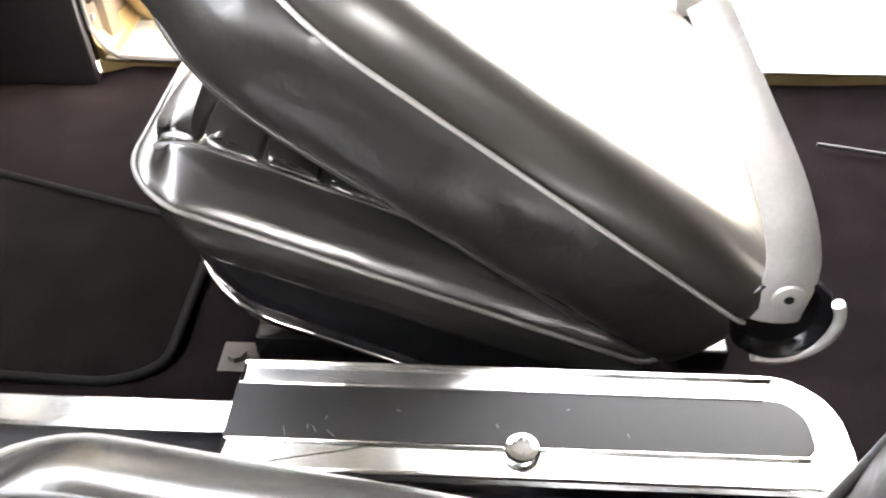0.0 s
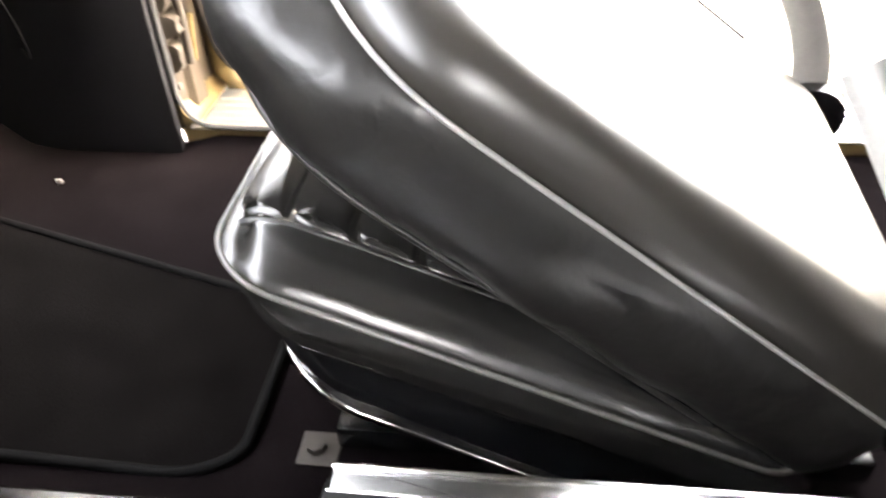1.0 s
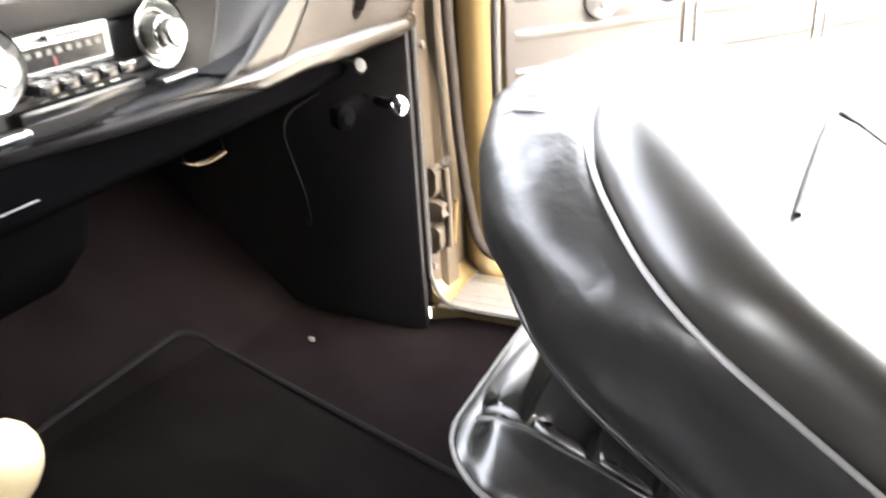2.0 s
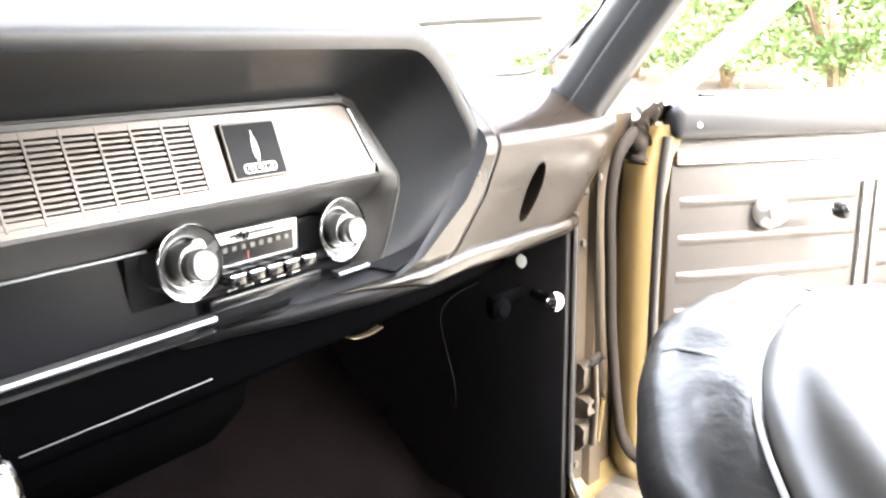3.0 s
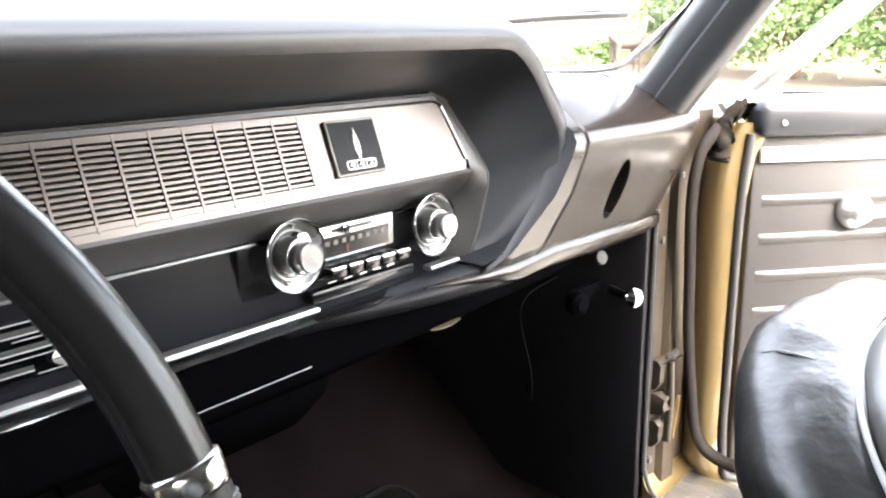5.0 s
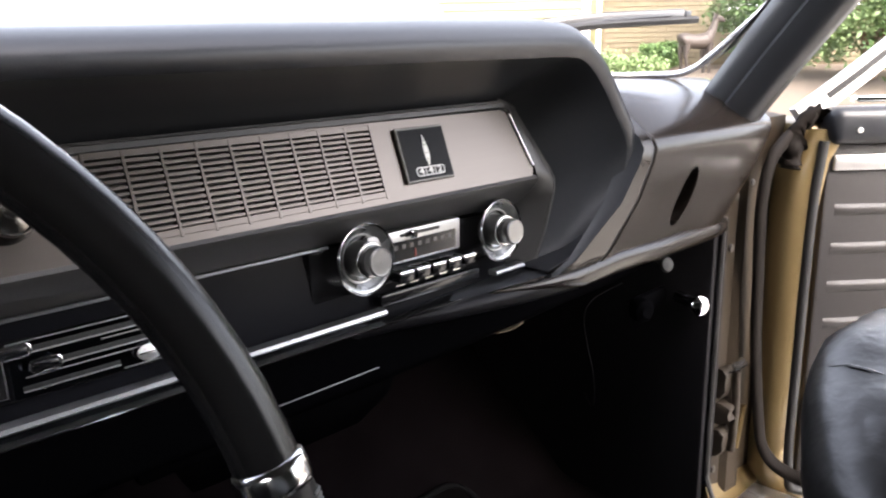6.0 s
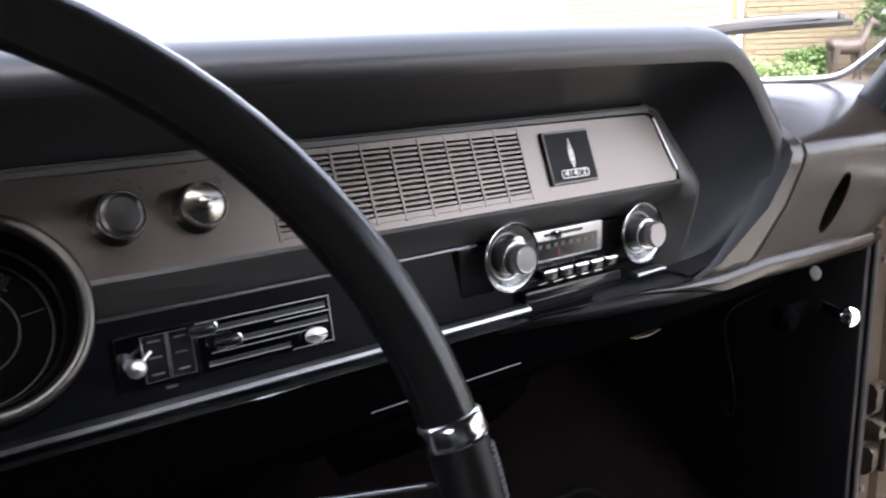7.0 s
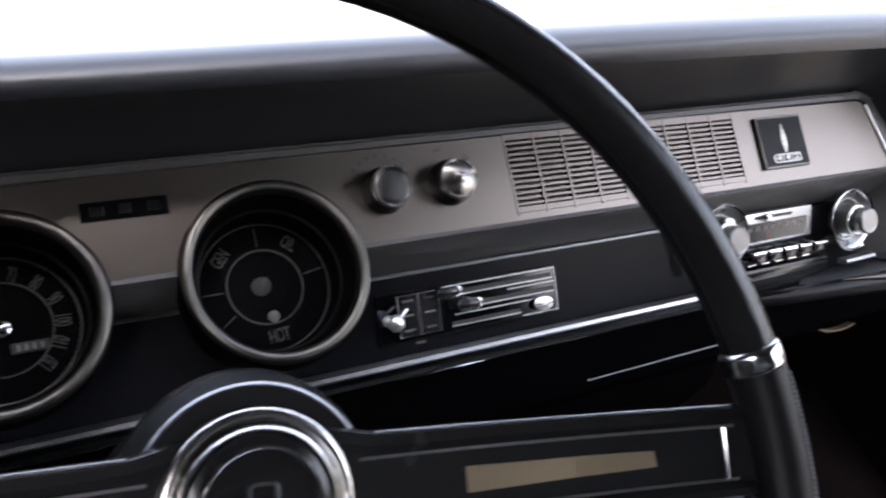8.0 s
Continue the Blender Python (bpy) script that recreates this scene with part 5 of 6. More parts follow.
mould = [(-0.010, 0.104), (-0.010, 0.112), (-0.007, 0.114), (0.015, 0.114), (0.018, 0.112), (0.018, 0.104)]
loft(bm, [[(x + 0.006, y, z) for x, z in mould] for y in (0.219, 0.75)])
part("side_moulding", bm, WORN_CHROME, con, "bright console edge moulding", smooth=30)
shift = thing("gear_shifter", "gear lever with a round cream knob", "gear lever", (-0.01, 0.52, 0.10))
bm = B()
tube(bm, [(-0.015, 0.52, 0.105), (-0.012, 0.525, 0.20), (-0.010, 0.535, 0.265)], [0.006, 0.005, 0.0045], 10)
part("lever", bm, CHROME, shift)
bm = B()
lathe(bm, [(0.007, -0.030), (0.012, -0.0265), (0.018, -0.019), (0.0225, -0.010), (0.0245, 0.001), (0.0232, 0.009), (0.0195, 0.0165), (0.013, 0.0222), (0.006, 0.0245), (0.0008, 0.025)], (-0.016, 0.535, 0.276), (0.05, 0.1, 1), 28)
part("knob", bm, CREAM, shift, "glossy cream ball knob", smooth=60)


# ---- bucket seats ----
# Black pipings in pale base colours that stand in for their highlights.
WELT_LIT = mat("cushion_welt_lit", (0.15, 0.145, 0.135), 0.2, var=0.1, scale=30, spec=0.8)
PIPING_LIT = mat("piping_lit_vinyl", (0.40, 0.39, 0.37), 0.2, var=0.1, scale=30)

def bucket_seat(name, label, x_mid, fold, lift=0.0):
    seat = thing(name, label, "car seat", (x_mid, 0.05, FLOOR))
    hw = 0.25
    # cushion frame: runs from its front to the rear
    tilt = (0.92, 0.392) if fold else (0.97, 0.243)
    CM = Matrix(((1, 0, 0, x_mid), (0, -tilt[0], tilt[1], 0.322 if fold else 0.285), (0, -tilt[1], tilt[0], 0.205 + lift), (0, 0, 0, 1)))
    rc = 0.055 if fold else 0.07

    def crown(u):
        """How far the padding rises behind the rolled front edge."""
        return 0.012 - 0.034 * min(1.0, max(0.0, (0.085 - u) / 0.085)) ** 2

    def roll_front(bm):
        for v in bm.verts:
            w, u, h = CM.inverted() @ v.co
            v.co += CM.col[2].xyz * crown(u) * min(1.0, max(0.0, h / 0.022))
    loop = densify(rounded(-hw, hw, -0.010, 0.50, (rc, rc, 0.05, 0.05), 10))
    bm = B()
    pillow(bm, loop, [(-0.084, 0.05), (-0.081, 0.026), (-0.074, 0.012), (-0.060, 0.000), (-0.043, -0.007), (-0.026, -0.006), (-0.012, -0.003), (-0.004, -0.0005), (0.0, 0.0), (0.004, 0.0015), (0.0105, 0.009), (0.0175, 0.020), (0.0240, 0.031), (0.0280, 0.040), (0.0290, 0.046), (0.0275, 0.052), (0.0262, 0.058)], CM, 0.0)
    roll_front(bm)
    wrinkle(bm, 0.0018, x_mid)
    cush = part("seat_cushion", bm, CUSHION, seat, "padded black vinyl cushion", smooth=60)
    bm = B()
    tube(bm, [CM @ Vector((w, u, -0.001)) for w, u in inset(loop, -0.0015)], 0.0026, 8, closed=True)
    part("piping", bm, WELT_LIT, cush, "black piping, its shine put into a paler colour", smooth=60)
    # cross pleats of the centre panel, and the seams along its sides
    for k in range(8):
        u0 = 0.010 + 0.054 * k
        bm = B()
        pillow(bm, densify(rounded(-0.196, 0.196, u0 + 0.0006, u0 + 0.0532, (0.006,) * 4, 3)), [(0.002, 0.0), (0.021, 0.0005), (0.0285, 0.004), (0.034, 0.0105), (0.0375, 0.018), (0.0390, 0.0245)], CM, 0.001)
        roll_front(bm)
        wrinkle(bm, 0.0015, x_mid + k, 1.6)
        part("pleat", bm, CUSHION, cush, smooth=60)
    for s in (-1, 1):
        bm = B()
        tube(bm, [CM @ Vector((s * 0.199, u, 0.0275 + crown(u))) for u in (0.014, 0.022, 0.034, 0.047, 0.06, 0.075, 0.09, 0.12, 0.2, 0.3, 0.45)], 0.0026, 6)
        part("seam", bm, VINYL, cush, smooth=60)
    # base under the cushion
    BM = Matrix(((1, 0, 0, x_mid), (0, -0.90, 0.436, 0.310), (0, -0.436, 0.90, 0.10 + lift * 0.6), (0, 0, 0, 1)))
    bl = rounded(-hw + 0.006, hw - 0.006, 0.0, 0.47, (0.09, 0.09, 0.03, 0.03), 8)
    bm = B()
    pillow(bm, bl, [(-0.045, 0.03), (-0.02, 0.006), (0.0, 0.0), (0.03, 0.004), (0.075, 0.018)], BM)
    base = part("seat_base", bm, BLACK, seat, "black lower valance", smooth=50)
    bm = B()
    bl2 = [p for p in inset(bl, -0.002)]
    tube(bm, [BM @ Vector((w, u, -0.004)) for w, u in bl2], 0.0042, 8, closed=True)
    part("base_trim", bm, CHROME, base, "bright lower trim line", smooth=60)
    for s in (-1, 1):
        part("seat_track", box(B(), (x_mid + s * 0.20 - 0.016, -0.20, FLOOR), (x_mid + s * 0.20 + 0.016, 0.265, FLOOR + 0.028), 0.004), BLACK, seat)
    bm = B()
    box(bm, (x_mid - 0.238, 0.262, FLOOR), (x_mid - 0.200, 0.300, FLOOR + 0.003), 0.001)
    lathe(bm, [(0.010, 0), (0.010, 0.007), (0.004, 0.008)], (x_mid - 0.218, 0.284, FLOOR + 0.003), (0, 0, 1), 8)
    part("track_foot", bm, DUSTY, seat, "pale metal track foot with bolt")
    # backrest: along = towards its head end, out = its rear face
    if fold:
        o, along = (-0.069, 0.0375), (0.79, 0.613)
    else:
        o, along = (-0.095, 0.13), (-0.17, 0.98)
    a = Vector((0, along[0], along[1])).normalized()
    n = Vector((0, -a.z, a.y))
    RM = Matrix(((1, 0, 0, x_mid), (0, a.y, n.y, o[0]), (0, a.z, n.z, o[1]), (0, 0, 0, 1)))
    low = rounded(-hw, hw, -0.10, 0.30, (0.05, 0.05, 0.001, 0.001), 12)[:26]
    crown = [(hw * math.copysign(abs(math.cos(q)) ** 0.82, math.cos(q)), 0.355 + 0.215 * math.sin(q) ** 0.82) for q in (math.pi * k / 36 for k in range(37))]
    bl = densify(low + crown)
    bm = B()
    prof = [(-0.002, 0.055, 0.055), (0.0, 0.036, 0.05), (0.004, 0.022, 0.042), (0.012, 0.01, 0.032), (0.022, 0.004, 0.022), (0.036, 0.001, 0.012), (0.05, 0.0, 0.006), (0.061, 0.0, 0.008), (0.072, 0.0, 0.014), (0.08, 0.0, 0.024), (0.088, 0.001, 0.036), (0.095, 0.0025, 0.048), (0.1005, 0.004, 0.06)]
    pillow(bm, bl, prof, RM, 0.0)
    wrinkle(bm, 0.0072, x_mid + 0.3)
    back = part("backrest", bm, VINYL, seat, "black vinyl backrest front with soft wrinkles", smooth=60)
    bm = B()
    pillow(bm, bl, [(0.1005, 0.005, 0.063), (0.106, 0.002, 0.064), (0.120, 0.003, 0.068), (0.136, 0.009, 0.074), (0.1475, 0.020, 0.081), (0.1535, 0.034, 0.086), (0.155, 0.048, 0.09)], RM, 0.002)
    part("back_panel", bm, VINYL_BACK, back, "smooth black vinyl rear shell", smooth=60)
    # dark line standing in for the step of the rear cover: across the back and down its far edge
    bm = B()
    tube(bm, smooth_path([RM @ Vector((w, u, h)) for w, u, h in ((-0.150, 0.357, 0.1585), (-0.05, 0.352, 0.1602), (0.06, 0.345, 0.1602), (0.150, 0.336, 0.1585), (0.172, 0.322, 0.1570), (0.190, 0.290, 0.1552), (0.200, 0.20, 0.1548), (0.200, 0.05, 0.1548))], 5), 0.0026, 8)
    part("cover_line", bm, DEEP, back, "dark line at the step of the rear cover", smooth=60)
    bm = B()
    ring = [p for p in pull(inset(bl, -0.0005), 0.062)]
    k0 = min(range(len(ring)), key=lambda i: (ring[i][1], abs(ring[i][0])))
    ring = [p for p in ring[k0:] + ring[:k0] if p[1] > -0.070]
    tube(bm, [RM @ Vector((w, u, 0.1025)) for w, u in ring], 0.0023, 8)
    part("piping", bm, PIPING_LIT, back, "black piping, its highlight put into a pale colour", smooth=60)
    bm = B()
    tube(bm, [RM @ Vector((w, u, 0.006)) for w, u in pull(inset(bl, 0.0135), 0.040)], 0.003, 8, closed=True)
    part("piping", bm, VINYL, back, smooth=60)
    # stitched cross seam on the shoulder
    for s in (-1, 1):
        bm = B()
        ue = 0.553
        tube(bm, [RM @ Vector((s * 0.11, ue + 0.001 - d - i, h)) for h, i, d in prof[3:]], 0.0014, 6)
        part("stitched_seam", bm, VINYL, back)
    # steel hinge arm and cup on both sides
    for s in (-1, 1):
        x = x_mid + s * (hw - 0.012)
        bm = B()
        pth = smooth_path([(x, -0.213, 0.075), (x, -0.215, 0.135), (x + s * -0.015, -0.193, 0.20), (x + s * -0.05, -0.153, 0.27), (x - s * 0.08, -0.118, 0.33)], 5)
        if not fold:
            pth = smooth_path([(x, -0.222, 0.075), (x, -0.226, 0.135), (x, -0.235, 0.20), (x, -0.25, 0.27)], 5)
        tube(bm, pth, [0.0245 - 0.009 * k / len(pth) for k in range(len(pth))], 14, flat=0.3)
        hinge = part("hinge_arm", bm, STEEL, seat, "bare steel hinge arm", smooth=50)
        bm = B()
        lathe(bm, [(0.014, 0), (0.013, 0.003), (0.006, 0.0042), (0.0045, 0.0036)], (x + s * 0.012, -0.214, 0.112), (s, 0, 0), 20)
        part("pivot_washer", bm, STEEL, hinge, "pale worn washer", smooth=50)
        bm = B()
        lathe(bm, [(0.0046, 0.002), (0.0040, 0.0046), (0.0005, 0.0050)], (x + s * 0.012, -0.214, 0.112), (s, 0, 0), 14)
        part("pivot_screw", bm, DEEP, hinge)
        bm = B()
        lathe(bm, [(0.044, -0.02), (0.046, 0.0), (0.043, 0.004), (0.038, 0.002), (0.032, -0.006)], (x + s * 0.006, -0.219, 0.080), (s, 0, 0.15), 28)
        part("hinge_cup", bm, BLACK, hinge, "black hinge cover", smooth=50)
        bm = B()
        arc = [(x + s * 0.012, -0.219 - 0.046 * math.sin(radians(q)), 0.080 - 0.046 * math.cos(radians(q))) for q in range(-20, 125, 8)]
        tube(bm, arc, 0.0055, 8)
        part("cup_edge", bm, STEEL, hinge, "bright worn edge", smooth=60)
    return seat


bucket_seat("passenger_seat", "black vinyl bucket seat with its backrest folded forward", 0.40, True)
bucket_seat("driver_seat", "black vinyl bucket seat beside the console", -0.365, False, 0.072)

# floor mat
ml = rounded(0.0, 0.375, 0.0, 0.545, (0.07, 0.05, 0.05, 0.05), 8)


def mat_place(w, u, h):
    y = 0.345 + u
    w = w * (0.62 + 0.38 * min(1, max(0, u / 0.545)))
    return Vector((0.135 + w, y, FLOOR + h + float(np.interp(y, (0.76, 0.82, 0.90), (0.0, 0.012, 0.055)))))


bm = B()
rows = []
for h, d in ((0.004, 0.0), (0.010, 0.001), (0.012, 0.005)):
    rows.append([mat_place(w, u, h) for w, u in inset(ml, d)])
base_loop = inset(ml, 0.005)
for f in (0.8, 0.6, 0.4, 0.2, 0.05):
    rows.append([mat_place(0.1875 + (w - 0.1875) * f, 0.2725 + (u - 0.2725) * f, 0.012) for w, u in base_loop])
loft(bm, rows)
rug = part("floor_mat", bm, MAT_RUG, smooth=40)
tagged(rug, "black carpet floor mat with bound edge in the footwell", "floor mat")
bm = B()
tube(bm, [mat_place(w, u, 0.010) for w, u in inset(ml, 0.003)], 0.0055, 8, closed=True)
part("binding", bm, MAT_EDGE, rug, "black bound edge", smooth=60)

# ---- open passenger door ----
PHI = radians(50)
DD = Vector((math.sin(PHI), -math.cos(PHI), 0))
DN = Vector((-math.cos(PHI), -math.sin(PHI), 0))  # towards the cabin
DM = Matrix(((DD.x, 0, DN.x, 0.842), (DD.y, 0, DN.y, 0.535), (0, 1, 0, 0), (0, 0, 0, 1)))  # along, up, inward
door = thing("car_door", "open gold car door with ribbed black inner trim", "car door", (0.85, 0.53, 0.0))


def dbox(bm, lo, hi, bevel=0.0, seg=2):
    return box(bm, lo, hi, bevel, DM, seg)


bm = B()
dbox(bm, (-0.03, -0.02, -0.13), (1.20, 0.545, -0.012), 0.02, 3)
part("door_shell", bm, GOLD, door, "gold painted door shell", smooth=40)
bm = B()
sec = [(-0.052, -0.05), (-0.050, -0.012), (-0.040, 0.0), (-0.022, 0.004), (-0.006, 0.002), (-0.004, -0.012), (-0.02, -0.05)]
zz = [(-0.01, 0.03), (0.0, 0.012), (0.03, 0.0), (0.15, 0.0), (0.30, 0.0), (0.42, 0.002), (0.49, 0.012), (0.535, 0.035)]
loft(bm, [[DM @ Vector((u + dx, z, n)) for u, n in sec] for z, dx in zz])
part("door_edge", bm, GOLD, door, "bright gold front flange", smooth=40)
bm = B()
tube(bm, smooth_path([DM @ Vector(q) for q in ((-0.004, 0.52, 0.004), (-0.012, 0.42, 0.004), (-0.013, 0.2, 0.004), (-0.010, 0.04, 0.004), (0.02, 0.0, 0.004), (0.2, -0.01, 0.004))], 5), 0.007, 8)
part("door_seal", bm, RUBBER, door, "black rubber seal", smooth=60)
TRIM_M = leather("door_trim_vinyl", (0.027, 0.0245, 0.024), 0.48, 0.05, 0.4)
bm = B()
dbox(bm, (0.005, 0.0, -0.014), (1.16, 0.545, 0.0), 0.006)
trim = part("trim_panel", bm, TRIM_M, door, "black vinyl trim panel")
bm = B()
dbox(bm, (0.0, 0.515, -0.03), (1.17, 0.565, 0.018), 0.015, 3)
part("top_roll", bm, PAD, door, "padded top roll", smooth=50)
for k in range(9):
    z = 0.427 - 0.0545 * k
    if z < 0.03:
        break
    for u0, u1 in ((0.022, 0.315), (0.36, 0.60), (0.645, 1.13)):
        bm = B()
        loft(bm, [[DM @ Vector(q) for q in ((u, z - 0.010, 0.0), (u, z - 0.006, 0.0038 * f), (u, z - 0.001, 0.0058 * f), (u, z + 0.0025, 0.0046 * f), (u, z + 0.006, 0.0))] for u, f in ((u0, 0.1), (u0 + 0.02, 1), (u1 - 0.02, 1), (u1, 0.1))])
        part("rib", bm, TRIM_M, trim, smooth=50)
for u in (0.325, 0.35, 0.61, 0.635):
    bm = B()
    dbox(bm, (u - 0.004, 0.03, 0.0), (u + 0.004, 0.445, 0.006), 0.0025)
    part("bright_band", bm, WORN_CHROME, trim, "vertical bright moulding")
bm = B()
dbox(bm, (0.012, 0.480, 0.0), (1.14, 0.501, 0.007), 0.003)
part("bright_band", bm, SPUN, trim, "wide bright moulding")
bm = B()
dbox(bm, (0.004, 0.118, 0.0), (0.075, 0.153, 0.012), 0.003)
part("corner_clip", bm, CHROME, trim, "bright corner clip")
# window crank
bm = B()
cc = DM @ Vector((0.165, 0.408, 0.0))
lathe(bm, [(0.026, 0.0), (0.027, 0.006), (0.022, 0.016), (0.016, 0.020), (0.015, 0.028), (0.010, 0.032), (0.001, 0.033)], cc, DN, 28)
crank = part("window_crank", bm, SPUN, door, "chrome window crank", smooth=40)
bm = B()
tube(bm, [DM @ Vector((0.165, 0.408, 0.026)), DM @ Vector((0.20, 0.410, 0.032)), DM @ Vector((0.245, 0.411, 0.036))], [0.010, 0.0075, 0.007], 12, flat=0.6)
part("crank_arm", bm, SPUN, crank, smooth=50)
bm = B()
lathe(bm, [(0.008, 0), (0.012, 0.006), (0.0125, 0.018), (0.009, 0.026), (0.001, 0.028)], DM @ Vector((0.250, 0.411, 0.036)), DN, 20)
part("crank_knob", bm, BLACK, crank, "dark crank knob", smooth=50)
# armrest
bm = B()
dbox(bm, (0.40, 0.245, 0.0), (0.84, 0.300, 0.075), 0.022, 4)
part("armrest", bm, VINYL, door, "padded armrest", smooth=50)
bm = B()
dbox(bm, (0.385, 0.228, 0.0), (0.86, 0.250, 0.068), 0.008, 3)
part("armrest_base", bm, CHROME, door, "chrome armrest base", smooth=50)
# vent window frame stub at the door top
fr_path = smooth_path([(-0.025, 0.548, -0.03), (0.05, 0.602, -0.03), (0.12, 0.655, -0.033), (0.30, 0.79, -0.04)], 4)
bm = B()
loft(bm, [[DM @ (p + Vector(q)) for q in ((-0.010, 0.012, 0.0), (-0.009, 0.013, 0.006), (0.009, -0.011, 0.006), (0.010, -0.012, 0.0), (0.008, -0.010, -0.012), (-0.008, 0.010, -0.012))] for p in fr_path])
vf = part("vent_frame", bm, STEEL, door, "pale worn quarter window frame", smooth=40)
bm = B()
loft(bm, [[DM @ (p + Vector(q)) for q in ((-0.0045, 0.0055, 0.0055), (-0.004, 0.005, 0.0072), (0.001, -0.001, 0.0072), (0.0015, -0.0015, 0.0055))] for p in fr_path[2:]])
part("frame_seal", bm, RUBBER, vf)
bm = B()
rgw = random.Random(3)
strip = smooth_path([(-0.050, 0.485, 0.004), (-0.049, 0.50, 0.004), (-0.046, 0.517, 0.002), (-0.036, 0.541, -0.004), (-0.018, 0.552, -0.012), (0.004, 0.550, -0.014), (0.022, 0.556, -0.018)], 5)
tube(bm, [DM @ (p + Vector((rgw.uniform(-1, 1), rgw.uniform(-1, 1), rgw.uniform(-1, 1))) * (0.0045 if k > 6 else 0.001)) for k, p in enumerate(strip)], [0.0125 + rgw.uniform(-0.004, 0.005) for k in range(len(strip))], 9, flat=0.6)
part("crumpled_strip", bm, BROWN_RUBBER, door, "crumpled brown rubber weatherstrip", smooth=60)
bm = B()
lathe(bm, [(0.0035, 0.0), (0.0035, 0.002), (0.001, 0.003)], DM @ Vector((0.035, 0.535, 0.0185)), DN, 12)
part("screw", bm, STEEL, door)
bm = B()
dbox(bm, (0.055, 0.567, -0.045), (1.15, 0.576, -0.025), 0.003)
part("window_seal", bm, CHROME, door, "bright window sill moulding")

# ---- outside ----
AZ0 = radians(58)


def polar(az, r, z=0.0):
    return Vector((-0.3 + r * math.sin(radians(az)), 0.14 + r * math.cos(radians(az)), z))


bm = B()
rings = [0.0, 2, 4, 6, 8, 9.5, 11, 13, 18, 40, 200, 900]
zed = [-0.38, -0.38, -0.36, -0.25, -0.05, 0.12, 0.24, 0.30, 0.32, 0.32, 0.3, 0.2]
N = 48
rows = [[Vector((r * math.cos(2 * math.pi * k / N), r * math.sin(2 * math.pi * k / N), z)) for k in range(N)] for r, z in zip(rings[1:], zed[1:])]
loft(bm, rows, True, False)
c = bm.verts.new((0, 0, zed[0]))
bm.verts.ensure_lookup_table()
for k in range(N):
    bm.faces.new((c, bm.verts[k], bm.verts[(k + 1) % N]))
gr = part("ground", bm, GROUND, smooth=60)
tagged(gr, "pale dusty driveway and garden soil", "ground", kind="structure")

# house: siding part and brick part
HD = 13.2
hc = polar(58, HD)
along_w = Vector((math.cos(AZ0), -math.sin(AZ0), 0))
away = Vector((math.sin(AZ0), math.cos(AZ0), 0))
HM = Matrix(((along_w.x, 0, -away.x, hc.x), (along_w.y, 0, -away.y, hc.y), (0, 1, 0, 0), (0, 0, 0, 1)))  # along, up, towards the car
house = thing("house", "house with yellow lap siding and tan brick wall", "house", (hc.x, hc.y, 0.25))
part("wall", box(B(), (-6.0, 0.2, -5), (7.0, 2.95, -0.1), 0, HM), SIDING, house, smooth=0)
for k in range(18):
    z = 0.65 + 0.125 * k
    bm = B()
    loft(bm, [[HM @ Vector(q) for q in ((u, z, 0.03), (u, z + 0.005, 0.036), (u, z + 0.14, 0.012), (u, z + 0.14, -0.1), (u, z, -0.1))] for u in (-5.9, -0.62)])
    part("siding_board", bm, SIDING, house, smooth=0)
part("corner_board", box(B(), (-0.62, 0.2, -0.1), (-0.50, 2.9, 0.06), 0.01, HM), WHITE_WALL, house)
part("down_pipe", box(B(), (-0.40, 0.2, 0.0), (-0.33, 2.9, 0.09), 0.02, HM), WHITE_WALL, house)
brick_wall = part("brick_wall", box(B(), (-0.30, 0.2, -0.1), (6.9, 2.9, 0.0), 0, HM), mat("mortar", (0.120, 0.095, 0.060), 0.9), house)
bk = box(B(), (0, 0, 0), (0.29, 0.062, 0.014), 0.004, None, 1)
brick0 = part("brick", bk, BRICK, brick_wall, smooth=0)
brick0.matrix_world = HM
cnt = 0
for r in range(14):
    for q in range(20):
        b = brick0 if cnt == 0 else brick0.copy()
        if cnt:
            scene.collection.objects.link(b)
        b.matrix_parent_inverse = Matrix.Identity(4)
        b.parent = brick_wall
        b.matrix_world = HM @ Matrix.Translation((-0.28 + 0.305 * q + (0.15 if r % 2 else 0), 0.34 + 0.075 * r, 0.0))
        cnt += 1
bm = B()
for r in range(14, 34):
    for q in range(23):
        u = -0.28 + 0.305 * q + (0.15 if r % 2 else 0)
        z = 0.34 + 0.075 * r
        if u < 6.5 and not (1.5 < u < 3.3 and z > 0.95):
            box(bm, (u, z, 0.0), (u + 0.29, z + 0.062, 0.014), 0, HM)
tagged(part("upper_bricks", bm, BRICK, brick_wall, smooth=0), kind="stuff")
win = part("window", box(B(), (1.5, 1.16, 0.0), (3.3, 2.4, 0.03), 0.01, HM), BLACK, house, "dark window with white frame")
part("window_sill", box(B(), (1.42, 1.06, 0.0), (3.4, 1.16, 0.12), 0.01, HM), WHITE_WALL, win)
part("roof", loft(B(), [[HM @ Vector((u, z, n)) for z, n in ((2.88, 0.45), (2.96, 0.45), (3.35, -2.5), (2.96, -5.5), (2.88, -5.5))] for u in (-6.4, 7.4)]), mat("shingle", (0.1, 0.09, 0.08), 0.9), house)

# plain white mass standing in for a blown-out area in front of the siding
wh = thing("white_mass", "plain white slanted mass standing before the house", "shed", polar(33, 11.5, 0.2))
bm = B()
WMx = HM @ Matrix.Translation((0, 0, 1.0))
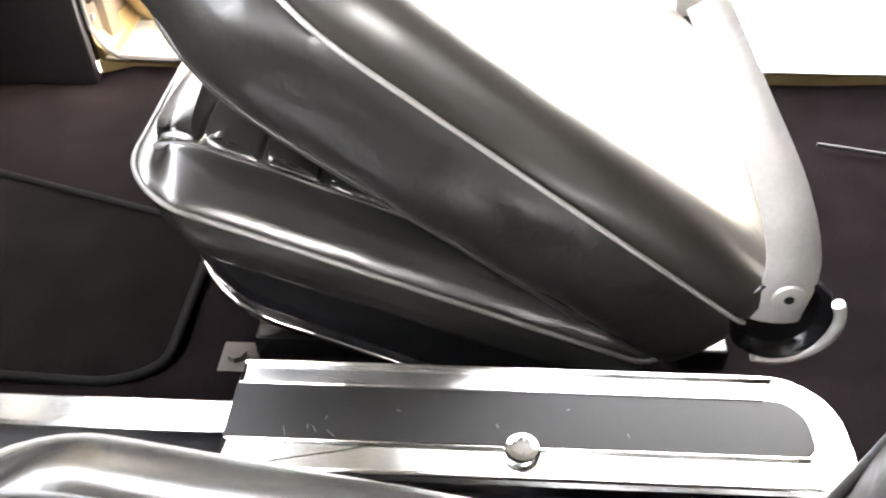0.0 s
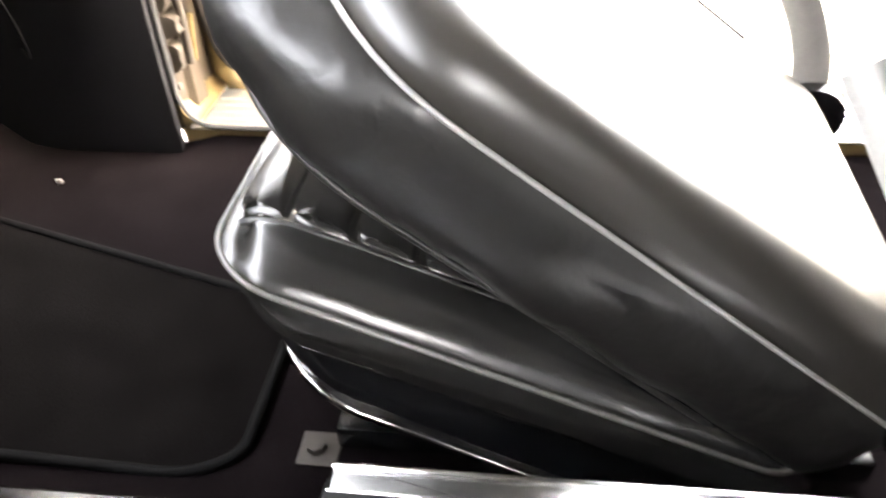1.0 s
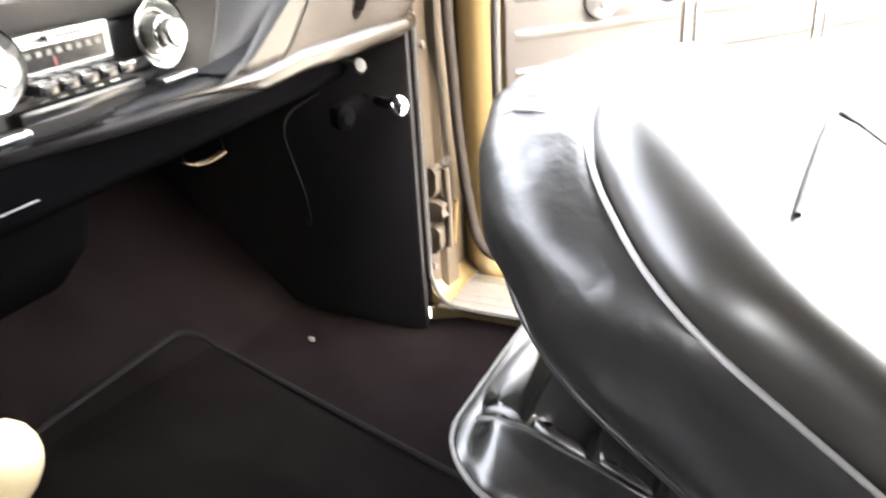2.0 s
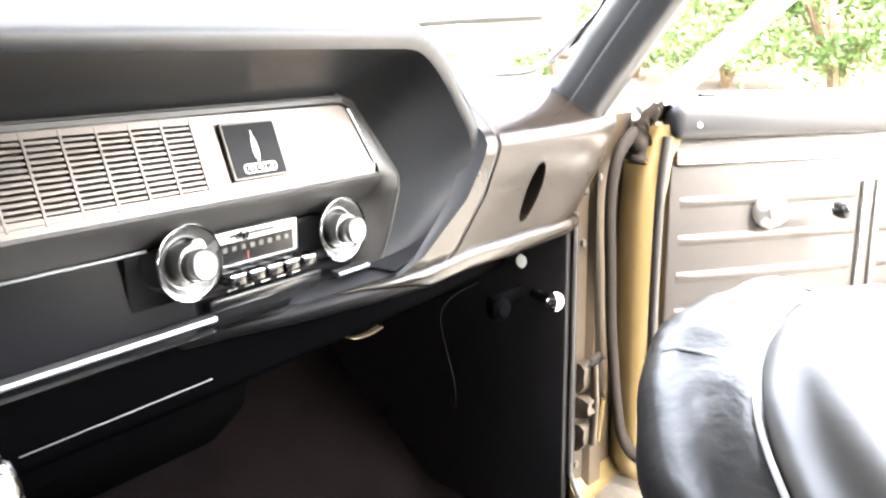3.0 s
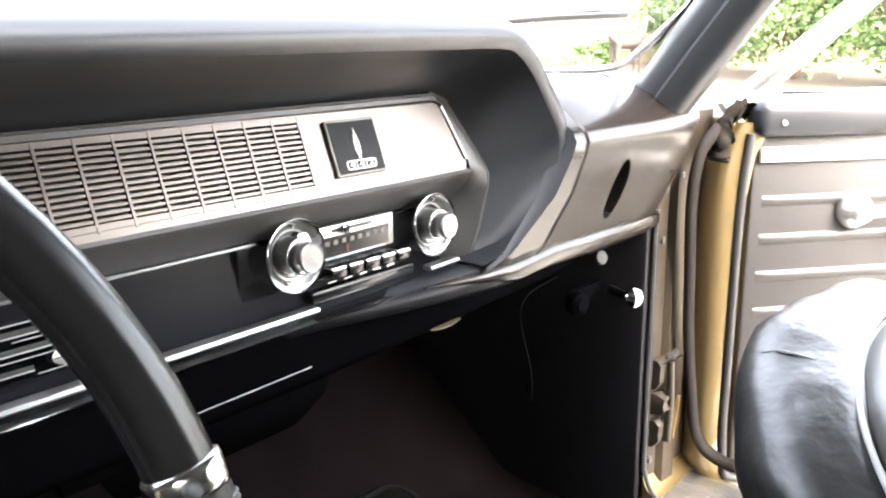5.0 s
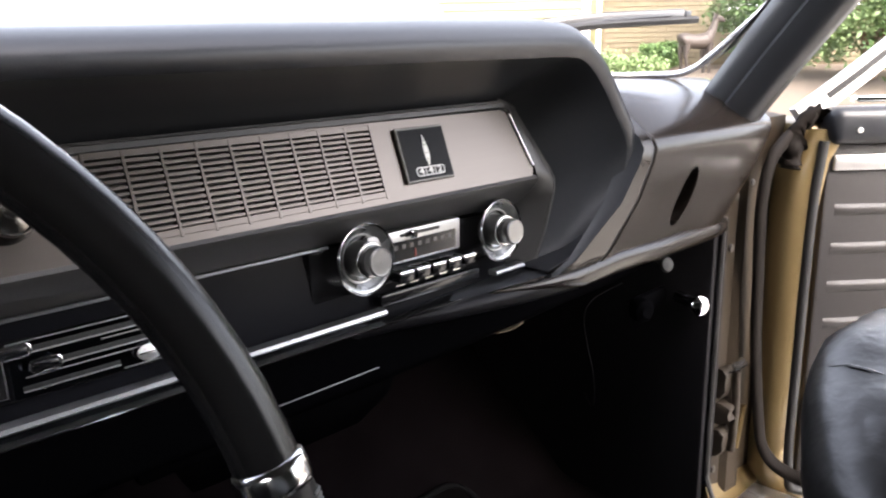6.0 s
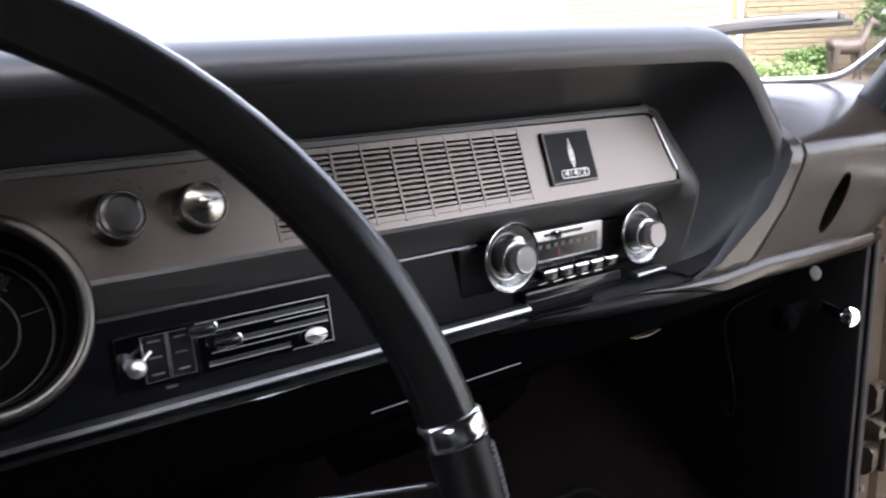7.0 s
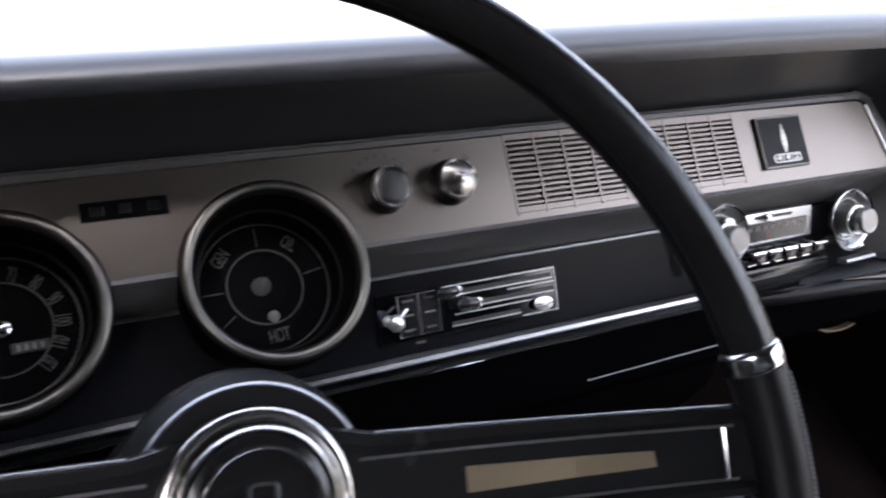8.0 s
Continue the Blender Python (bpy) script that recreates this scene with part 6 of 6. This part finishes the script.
loft(bm, [[WMx @ Vector((u, z, n)) for u, z in ((-6.6, 0.1), (-2.35, 0.1), (-2.45, 0.9), (-2.75, 1.35), (-4.6, 2.9), (-6.6, 1.4))] for n in (0.0, 0.5)])
part("white_slab", bm, WHITE_WALL, wh, smooth=0)

# grass strip
bm = B()
rg = random.Random(4)
for k in range(5200):
    az, r = rg.uniform(50, 64), rg.uniform(7.2, 10.2)
    p = polar(az, r, -0.36)
    zz_ = np.interp(math.hypot(p.x, p.y), rings, zed)
    p.z = zz_ - 0.01
    h = rg.uniform(0.05, 0.11)
    a = rg.uniform(0, 6.28)
    dx = Vector((math.cos(a), math.sin(a), 0)) * 0.012
    tip = p + Vector((rg.uniform(-0.04, 0.04), rg.uniform(-0.04, 0.04), h))
    v = [bm.verts.new(p - dx), bm.verts.new(p + dx), bm.verts.new(tip)]
    bm.faces.new(v)
gs = part("grass", bm, GRASS, smooth=0)
tagged(gs, "uneven strip of bright green lawn grass", "grass", kind="stuff")


def bush(name, label, az, r, radius, height, material, n, leaf, seed, flat=0.7):
    rg = random.Random(seed)
    p0 = polar(az, r)
    p0.z = float(np.interp(math.hypot(p0.x, p0.y), rings, zed)) - 0.02
    t = thing(name, label, "bush", p0)
    bm = B()
    for k in range(7):
        a = rg.uniform(0, 6.28)
        tip = p0 + Vector((math.cos(a) * radius * 0.6, math.sin(a) * radius * 0.6, height * rg.uniform(0.5, 0.9)))
        tube(bm, [p0, p0.lerp(tip, 0.5) + Vector((0, 0, 0.08 * height)), tip], [0.03 * height, 0.018 * height, 0.006 * height], 6)
    part("stem", bm, BARK, t)
    verts, faces = [], []
    clumps = []
    for k in range(54):
        a, e = rg.uniform(0, 6.28), rg.uniform(0.05, 1.0)
        q = radius * rg.uniform(0.25, 1.0)
        clumps.append((p0 + Vector((math.cos(a) * q, math.sin(a) * q, height * (0.15 + 0.8 * e * (1 - 0.45 * (q / radius) ** 2)))), rg.uniform(0.14, 0.3) * radius))
    for k in range(n):
        c, cr = clumps[k % len(clumps)]
        d = Vector((rg.gauss(0, 1), rg.gauss(0, 1), rg.gauss(0, flat))) * cr * 0.62
        p = c + d
        u = Vector((rg.uniform(-1, 1), rg.uniform(-1, 1), rg.uniform(-0.6, 0.6))).normalized()
        v = u.cross(Vector((rg.uniform(-1, 1), rg.uniform(-1, 1), rg.uniform(-1, 1)))).normalized()
        l = leaf * rg.uniform(0.6, 1.3)
        i = len(verts)
        verts += [p - u * l, p + v * l * 0.45, p + u * l, p - v * l * 0.45]
        faces.append((i, i + 1, i + 2, i + 3))
    me = bpy.data.meshes.new("foliage")
    me.from_pydata([tuple(v) for v in verts], [], faces)
    me.materials.append(material)
    ob = new("foliage", me)
    ob.parent = t
    ob.matrix_parent_inverse = t.matrix_world.inverted()
    return t


bush("bush", "rounded green shrub against the brick wall", 60.4, 12.4, 0.28, 0.44, LEAF, 5000, 0.032, 1)
bush("bush", "low pale grey-green shrub in the bed", 57.9, 11.4, 0.55, 0.24, LEAF2, 5000, 0.028, 2)
bush("bush", "tall leafy shrub behind the deer statue", 67.2, 12.4, 0.75, 1.6, LEAF, 11000, 0.04, 3)
bush("bush", "tall loose shrub by the house wall", 73, 10.8, 1.0, 1.7, LEAF2, 9000, 0.04, 5)
bush("bush", "broad green shrub by the drive", 79.5, 10.2, 1.1, 1.9, LEAF, 8000, 0.045, 6)

# deer statue
p0 = polar(62.7, 11.4)
p0.z = float(np.interp(math.hypot(p0.x, p0.y), rings, zed)) - 0.01
DS = Matrix.Translation(p0) @ Matrix.Rotation(radians(-38), 4, "Z") @ Matrix.Scale(0.95, 4)
bm = B()
tube(bm, smooth_path([DS @ Vector(q) for q in ((-0.24, 0, 0.42), (-0.19, 0, 0.445), (-0.05, 0, 0.43), (0.10, 0, 0.44), (0.18, 0, 0.47))], 4), [0.04, 0.07, 0.09, 0.1, 0.1, 0.098, 0.095, 0.092, 0.092, 0.094, 0.096, 0.098, 0.1, 0.1, 0.095, 0.08, 0.06], 14)
tube(bm, [DS @ Vector(q) for q in ((0.15, 0, 0.47), (0.22, 0, 0.58), (0.25, 0, 0.70), (0.27, 0, 0.74))], [0.075, 0.05, 0.042, 0.05], 12)
tube(bm, [DS @ Vector(q) for q in ((0.24, 0, 0.74), (0.31, 0, 0.725), (0.38, 0, 0.70))], [0.05, 0.042, 0.022], 12)
for sx, sy in ((-0.19, 0.045), (-0.15, -0.045), (0.13, 0.045), (0.17, -0.045)):
    tube(bm, [DS @ Vector(q) for q in ((sx, sy, 0.42), (sx - 0.02, sy, 0.24), (sx + 0.005, sy, 0.12), (sx, sy, 0.0))], [0.055, 0.028, 0.018, 0.02], 10)
for sy in (0.03, -0.03):
    tube(bm, [DS @ Vector(q) for q in ((0.25, sy, 0.77), (0.235, sy * 2.2, 0.84))], [0.018, 0.004], 8)
ds = part("deer_statue", bm, STATUE, smooth=60)
tagged(ds, "brown weathered deer statue standing in the garden bed", "statue")
